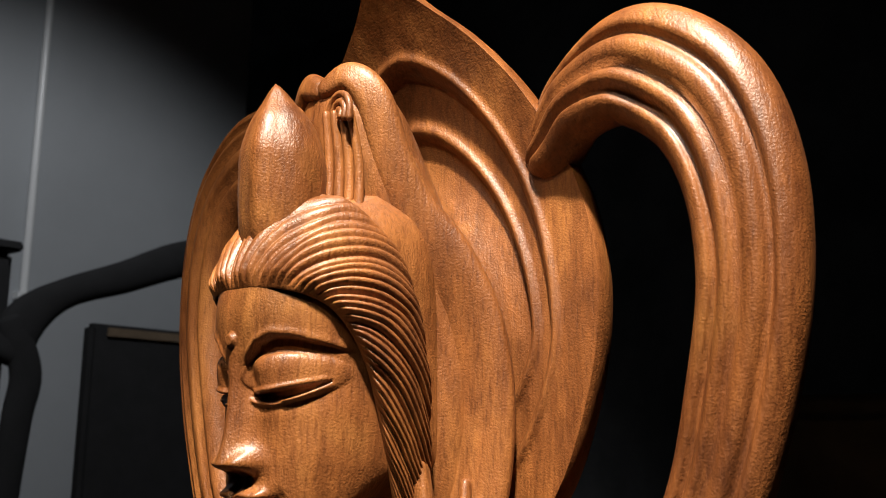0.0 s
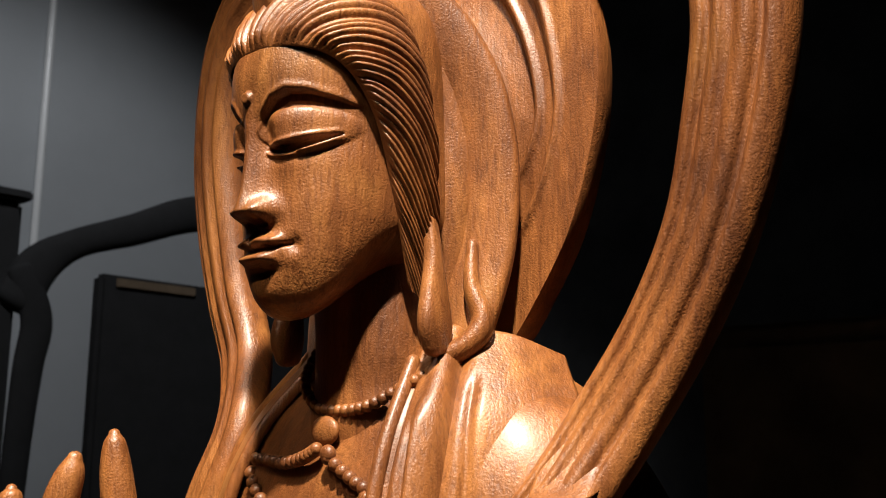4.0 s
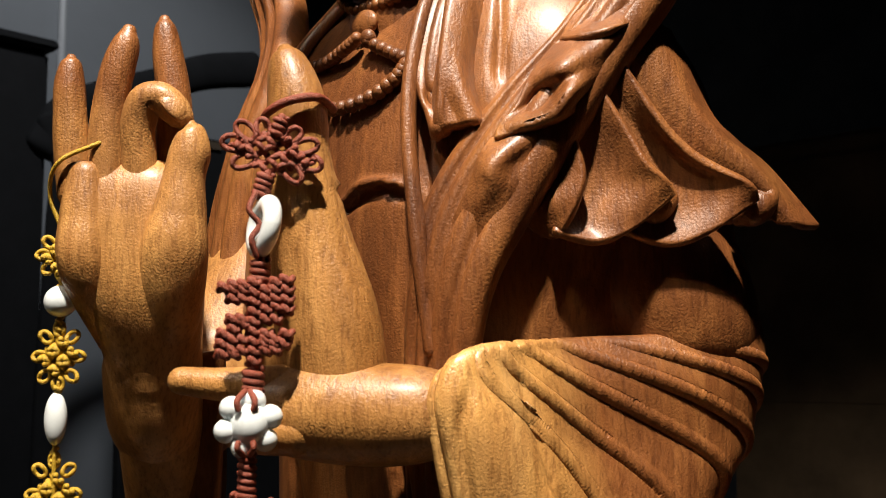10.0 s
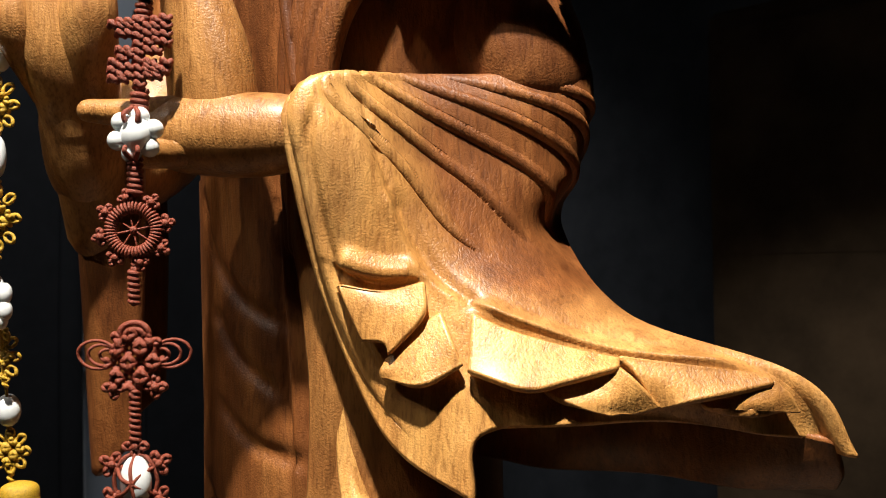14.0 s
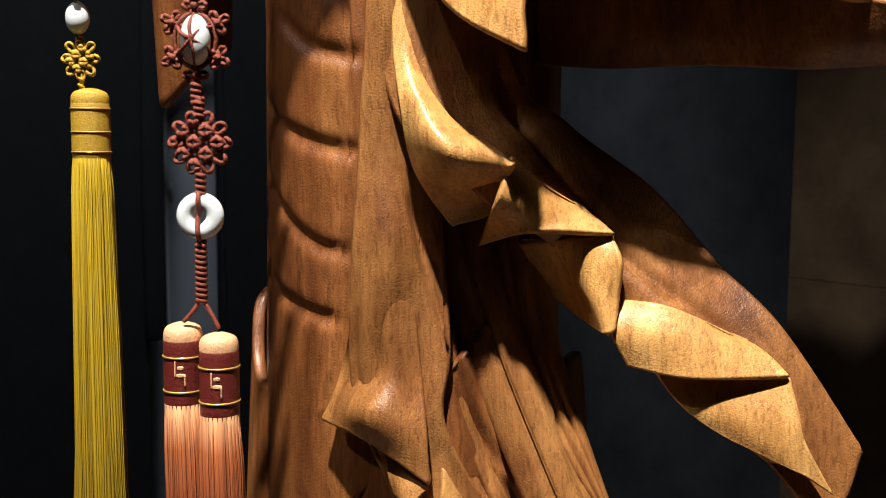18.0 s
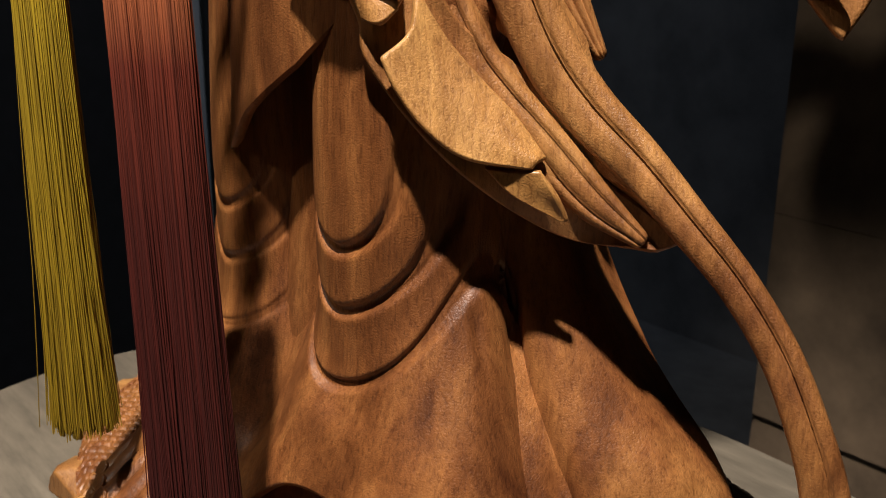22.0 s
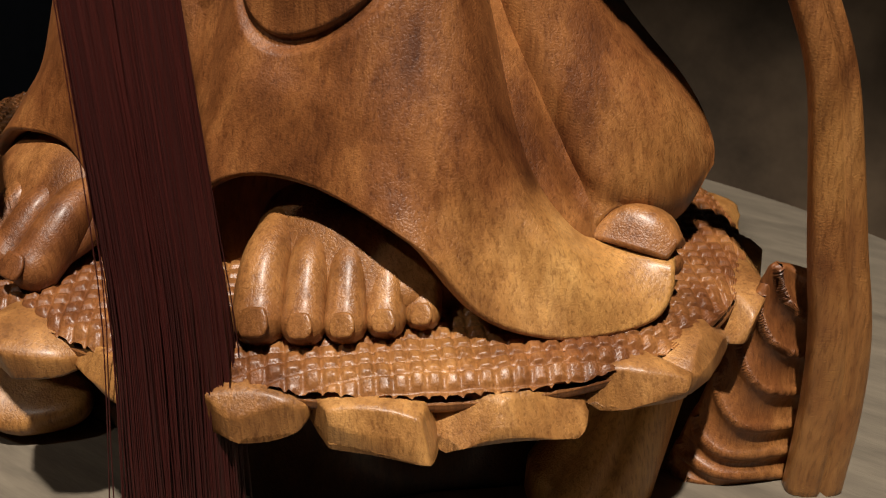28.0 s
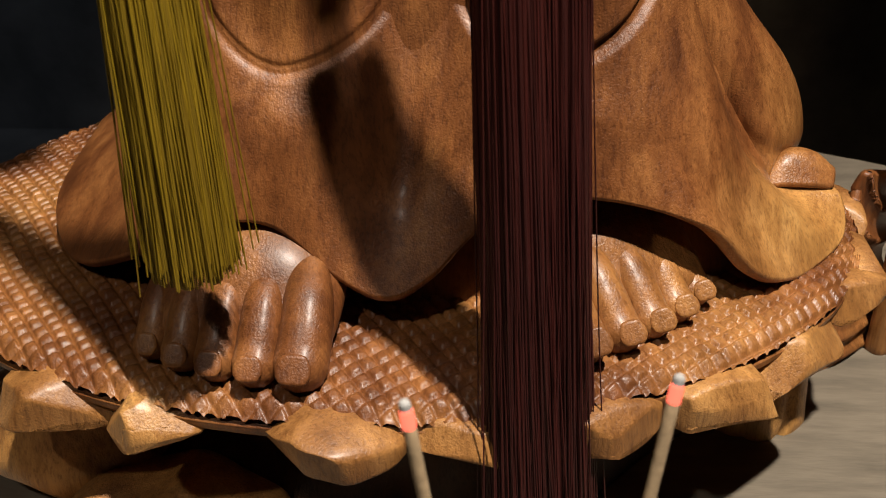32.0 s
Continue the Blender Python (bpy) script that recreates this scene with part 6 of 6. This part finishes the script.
    for s in (1, -1):
        k.cord([(s * 0.1, 0.2, 1.3), (s * 0.35, 0.75, 0.95), (s * 0.3, 0.75, 0.6)], 0.13, 14)
        k.cord([(s * 0.05, 0.2, -1.3), (s * 0.3, 0.75, -0.95), (s * 0.3, 0.75, -0.7)], 0.13, 14)
    k.coil(-2.9, -1.2, 0.28, 0.14)
    k.done("wrap", RED_CORD, ob)
    # wheel
    k = Knot((RX, RY, 70.4))
    for i in range(44):
        a = 2 * math.pi * i / 44
        k.c.add(*ring(k.at(1.12 * math.cos(a), 0, 1.12 * math.sin(a)), 0.26, 0.085, 1.0, AX * math.cos(a) + np.array([0, 0, math.sin(a)]), OUT, 10, 6))
    for i in range(8):
        a = 2 * math.pi * i / 8 + 0.2
        k.cord([(0.0, 0, 0), (0.5 * math.cos(a), 0.04, 0.5 * math.sin(a)), (0.95 * math.cos(a), 0, 0.95 * math.sin(a))], 0.05, 8, 5)
        k.rosette(1.62 * math.cos(a), 1.62 * math.sin(a), 0.24, 4, 0.11, a)
    k.c.add(*ball(k.at(0, 0, 0), (0.2, 0.2, 0.2), 8, 10))
    k.coil(-3.6, -1.9, 0.22, 0.12)
    k.done("wheel_knot", RED_CORD, ob)
    # winged knot
    k = Knot((RX, RY, 63.9))
    k.weave(1.25, 5, 0.16, 0.85)
    k.loop(0, 1.45, 0.7, 0.5, 0, 0.15)
    k.loop(0, 1.35, 0.45, 0.3, 0, 0.14)
    for s in (1, -1):
        for r in (0.95, 0.7, 0.42):
            k.loop(s * (0.85 + r), 0.32 + 0.1 * r, r, r * 0.72, s * 0.15, 0.085)
        k.rosette(s * 1.0, -1.2, 0.32, 4, 0.13)
        k.rosette(s * 0.75, 1.0, 0.3, 3, 0.13)
    k.coil(-2.6, -1.2, 0.2, 0.12)
    k.done("winged_knot", RED_CORD, ob)
    # wrapped stone
    k = Knot((RX, RY, 58.1))
    k.c.add(*ball(k.at(0, 0, 0), (0.98, 0.7, 1.28), 20, 26))
    k.done("jade_cabochon", JADE, ob, "oval white jade stone held by a cord net")
    k = Knot((RX, RY, 58.1))
    for i in range(6):
        a = 2 * math.pi * i / 6 + math.pi / 2
        k.cord([(0.05 * math.cos(a), 0.82, 0.05 * math.sin(a)), (0.55 * math.cos(a + 0.15), 0.68, 0.72 * math.sin(a + 0.15)), (1.02 * math.cos(a), 0.05, 1.34 * math.sin(a))], 0.1, 14)
        k.rosette(1.32 * math.cos(a), 1.72 * math.sin(a), 0.36, 4, 0.115, a)
    k.loop(0, 0, 1.05, 1.36, 0, 0.11)
    k.coil(-3.2, -2.0, 0.2, 0.12)
    k.coil(2.0, 3.2, 0.2, 0.12)
    k.done("stone_net", RED_CORD, ob)
    # plaited knot
    k = Knot((RX + 0.3, RY, 53.0))
    k.weave(1.05, 5, 0.15)
    for i in range(10):
        a = 2 * math.pi * i / 10
        k.loop(1.22 * math.cos(a), 1.22 * math.sin(a), 0.34, 0.24, a, 0.12, n=18)
    k.coil(1.3, 2.2, 0.2, 0.12)
    k.coil(-2.6, -1.4, 0.2, 0.12)
    k.done("plaited_knot", RED_CORD, ob)
    c = Carving()
    c.add(*ring((RX + 0.2, RY, 49.3), 0.76, 0.46))
    part("jade_donut", c.mesh("jade_donut", JADE), ob, "round white jade donut")
    k = Knot((RX + 0.2, RY, 49.3))
    k.cord([(0, 0.1, 1.35), (0.02, 0.5, 0.85), (0.05, 0.3, 0.1), (-0.05, 0.3, -0.1), (-0.02, 0.5, -0.85), (0, 0.1, -1.35)], 0.13, 24)
    k.coil(-4.4, -1.3, 0.2, 0.14)
    for s, end in ((-0.9, -5.4), (0.85, -5.7)):
        k.cord([(0, 0, -4.2), (s * 0.5, 0.1, -4.9), (s, 0.1, end)], 0.12, 14)
    k.done("lower_cord", RED_CORD, ob)
    for s, z, fwd in ((-1.05, 43.7, -0.4), (1.0, 43.3, 0.3)):
        at = np.array([RX, RY, 0]) + AX * s + OUT * fwd
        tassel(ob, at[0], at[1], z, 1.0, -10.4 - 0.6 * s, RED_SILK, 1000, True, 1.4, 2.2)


def tassel(ob, x, y, z, r, low, silk, count, banded, over=0.0, lean=0.0):
    rng = np.random.RandomState(int(abs(x) * 10) + count)
    cap = [(z - 1.2, x, y, r * 0.98, r * 0.98), (z - 0.6, x, y, r, r), (z - 0.2, x, y, r * 0.85, r * 0.85), (z, x, y, r * 0.4, r * 0.4), (z + 0.05, x, y, r * 0.1, r * 0.1)]
    c = Carving()
    c.add(*loft(cap, 14, 30))
    part("cap", c.mesh("cap", PEACH if banded else GOLD_CORD), ob)
    end = z - 4.2 if banded else z - 4.0
    c = Carving()
    c.add(*loft([(end - 0.1, x, y, r * 0.9, r * 0.9), (end, x, y, r * 1.01, r * 1.01), (z - 1.0, x, y, r * 1.01, r * 1.01), (z - 0.9, x, y, r * 0.9, r * 0.9)], 12, 36))
    band = part("band", c.mesh("band", BAND if banded else GOLD_CORD), ob, "dark red satin band with gold rings" if banded else "")
    for zz in ((z - 1.7, z - 3.5) if banded else (z - 1.2, z - 2.6, z - 3.8)):
        c = Carving()
        c.add(*ring((x, y, zz), r * 1.02, 0.07, 1.0, np.array([1.0, 0, 0]), np.array([0, 1.0, 0]), 30, 6))
        part("gold_ring", c.mesh("gold_ring", GOLD), band)
    if banded:
        # plain woven bars where the band carries a small sign
        for a, dz, w, h in ((-0.16, -2.25, 0.1, 0.75), (0.1, -2.6, 0.55, 0.1), (0.1, -2.2, 0.4, 0.1), (0.34, -2.85, 0.1, 0.55)):
            q = np.array([x, y, z + dz]) + OUT * r * 0.97 + AX * a
            c = Carving()
            c.add(*tube([(*(q - np.array([0, 0, h / 2])), w / 2, 0.09), (*q, w / 2, 0.09), (*(q + np.array([0, 0, h / 2])), w / 2, 0.09)], 6, 8, OUT))
            part("woven_bar", c.mesh("woven_bar", PEACH), band)
    c = Carving()
    for i in range(count):
        a, q = rng.uniform(0, 2 * np.pi), math.sqrt(rng.uniform(0.45, 1))
        d = np.array([math.cos(a), math.sin(a)]) * q
        stray = rng.normal(0, 0.10, 2) + (rng.normal(0, 0.5, 2) if rng.uniform() < 0.07 else 0)
        bot = low + rng.uniform(-0.5, 0.7)
        L = end - bot
        rows = []
        for f in (0, 0.06, 0.3, 0.6, 0.74, 0.87, 1.0):
            g = r * (0.96 + 0.10 * min(1, f * 12) + 0.45 * f + 0.25 * f * f)
            s = stray * f * f + 0.05 * rng.normal(0, 1, 2) * (f > 0)
            rows.append((x + d[0] * g + s[0] + lean * f, y + d[1] * g + s[1] - over * max(0, f - 0.72) / 0.28, end - L * f, 0.036, 0.036))
        c.add(*tube(rows, 14, 4, (0.3, -0.9, 0.02), ends=False))
    for i in range(26):
        # the dense heart of the tassel
        a = 2 * np.pi * i / 26
        rows = []
        for f in (0, 0.3, 0.6, 0.74, 0.87, 0.97 + 0.02 * (i % 3)):
            g = r * 0.9 * (1.0 + 0.45 * f + 0.25 * f * f)
            rows.append((x + math.cos(a) * g + lean * f, y + math.sin(a) * g - over * max(0, f - 0.72) / 0.28, end - (end - low) * f, 0.19 * g, 0.12))
        c.add(*tube(rows, 24, 6, (math.cos(a), math.sin(a), 0.02)))
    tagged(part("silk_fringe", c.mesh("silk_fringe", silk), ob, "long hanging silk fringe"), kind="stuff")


red_charm()


def yellow_charm():
    ob = tagged(new("yellow_charm"), "gold-yellow knotted cord charm with white stone beads and a tassel", "hanging charm")
    YX, YY = -8.4, -19.4

    def knotwork(z, x=YX, y=YY, half=0.66, tall=1.0):
        k = Knot((x, y, z))
        k.weave(half, 4, 0.15)
        for i in range(8):
            a = 2 * math.pi * i / 8
            k.loop((half + 0.2) * math.cos(a), (half + 0.2) * math.sin(a) * tall, 0.32, 0.22, a, 0.11, n=18)
        k.coil(-half * tall - 1.0, -half * tall - 0.2, 0.14, 0.09)
        k.coil(half * tall + 0.2, half * tall + 0.9, 0.14, 0.09)
        k.done("gold_knot", GOLD_CORD, ob)

    c = Carving()
    c.add(*tube([(-6.6, -18.6, 88.0, 0.11, 0.11), (-7.6, -20.1, 87.0, 0.11, 0.11), (-8.6, -20.0, 85.6, 0.11, 0.11), (YX, YY, 83.8, 0.11, 0.11)], 30, 8))
    c.add(*tube([(YX, YY, 84, 0.1, 0.1), (YX - 0.1, YY, 75, 0.1, 0.1), (YX - 0.5, YY + 0.2, 67, 0.1, 0.1), (-10.5, -18.1, 60, 0.1, 0.1), (-10.5, -18.0, 55.8, 0.1, 0.1)], 60, 8))
    part("cord", c.mesh("cord", GOLD_CORD), ob)
    for z, r in ((80.5, (0.76, 0.76, 0.76)),):
        c = Carving()
        c.add(*ball((YX, YY, z), r, 20, 26))
        part("bead", c.mesh("bead", JADE), ob, "round white stone bead")
    knotwork(82.7)
    knotwork(77.9, tall=1.5)
    c = Carving()
    c.add(*ball((YX - 0.1, YY, 75.0), (0.6, 0.5, 1.25), 18, 22))
    part("bead", c.mesh("bead", JADE), ob, "long oval white stone bead")
    knotwork(71.5, YX - 0.3, YY + 0.1, 0.72, 1.7)
    c = Carving()
    for dx, dz in ((-0.3, 0.9), (0.3, 0.45), (-0.25, -0.1), (0.3, -0.5), (0.0, -1.0)):
        c.add(*ball((YX - 0.5 + dx, YY + 0.3 + dx * 0.4, 66.8 + dz), (0.45, 0.42, 0.62), 12, 16))
    part("bead_cluster", c.mesh("bead_cluster", JADE), ob, "cluster of white stone lobes")
    knotwork(63.6, -9.6, -18.6, 0.32, 2.2)
    c = Carving()
    c.add(*ball((-10.5, -18.1, 60.4), (0.78, 0.7, 0.98), 18, 22))
    part("bead", c.mesh("bead", JADE), ob, "oval white stone bead")
    knotwork(58.0, -10.5, -18.0, 0.6, 1.2)
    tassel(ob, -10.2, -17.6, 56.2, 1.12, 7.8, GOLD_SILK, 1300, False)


yellow_charm()

# ---------------------------------------------------------------- incense
STICK = plain("incense_stick", (0.42, 0.30, 0.17), 0.85, 0.2, 300.0, 0.3)
ASH = plain("incense_ash", (0.42, 0.41, 0.39), 0.95, 0.2, 300.0, 0.3)
BRASS = plain("aged_brass", (0.35, 0.24, 0.09), 0.4, 0.4, 30.0, 0.2, metal=0.9)
EMBER, et, eb = nodes_of("ember", 0.9)
eb.inputs["Base Color"].default_value = (0.5, 0.08, 0.04, 1)
eb.inputs["Emission Color"].default_value, eb.inputs["Emission Strength"].default_value = (1.0, 0.16, 0.09, 1), 1.6
POT = np.array([4.8, -34.5, TOP * 100])
burner = tagged(new("incense_burner"), "small round aged brass incense burner on the table", "incense burner")
c = Carving()
c.add(*loft([(POT[2], POT[0], POT[1], 2.4, 2.4), (POT[2] + 1.2, POT[0], POT[1], 3.4, 3.4), (POT[2] + 3.2, POT[0], POT[1], 3.8, 3.8), (POT[2] + 4.6, POT[0], POT[1], 3.3, 3.3), (POT[2] + 5.0, POT[0], POT[1], 3.7, 3.7), (POT[2] + 4.9, POT[0], POT[1], 3.2, 3.2), (POT[2] + 4.0, POT[0], POT[1], 2.9, 2.9)], 40, 48))
part("bowl", c.mesh("bowl", BRASS), burner)
c = Carving()
c.add(*loft([(POT[2] + 3.6, POT[0], POT[1], 3.2, 3.2), (POT[2] + 4.2, POT[0], POT[1], 3.1, 3.1), (POT[2] + 4.35, POT[0], POT[1], 1.0, 1.0)], 10, 40))
part("ash_bed", c.mesh("ash_bed", ASH), burner)


def incense(tip, foot_):
    tip, foot_ = np.array(tip), np.array(foot_)
    d = tip - foot_
    ob = tagged(new("incense_stick"), "thin tan incense stick burning with a red tip", "incense stick", group="burning incense sticks")
    rod("shaft", [(*(foot_ + d * k), 0.2, 0.2) for k in (0, 0.5, 1.0)], STICK, ob)
    rod("ember", [(*(tip + unit(d) * k), 0.21, 0.21) for k in (0, 0.25, 0.5)], EMBER, ob, "glowing red ember")
    rod("ash", [(*(tip + unit(d) * k), 0.19 - 0.02 * k, 0.19 - 0.02 * k) for k in (0.5, 0.62, 0.75)], ASH, ob)


incense((1.0, -33.5, 12.2), (POT[0] - 0.8, POT[1], POT[2] + 3.8))
incense((8.4, -31.6, 11.8), (POT[0] + 0.8, POT[1], POT[2] + 3.8))
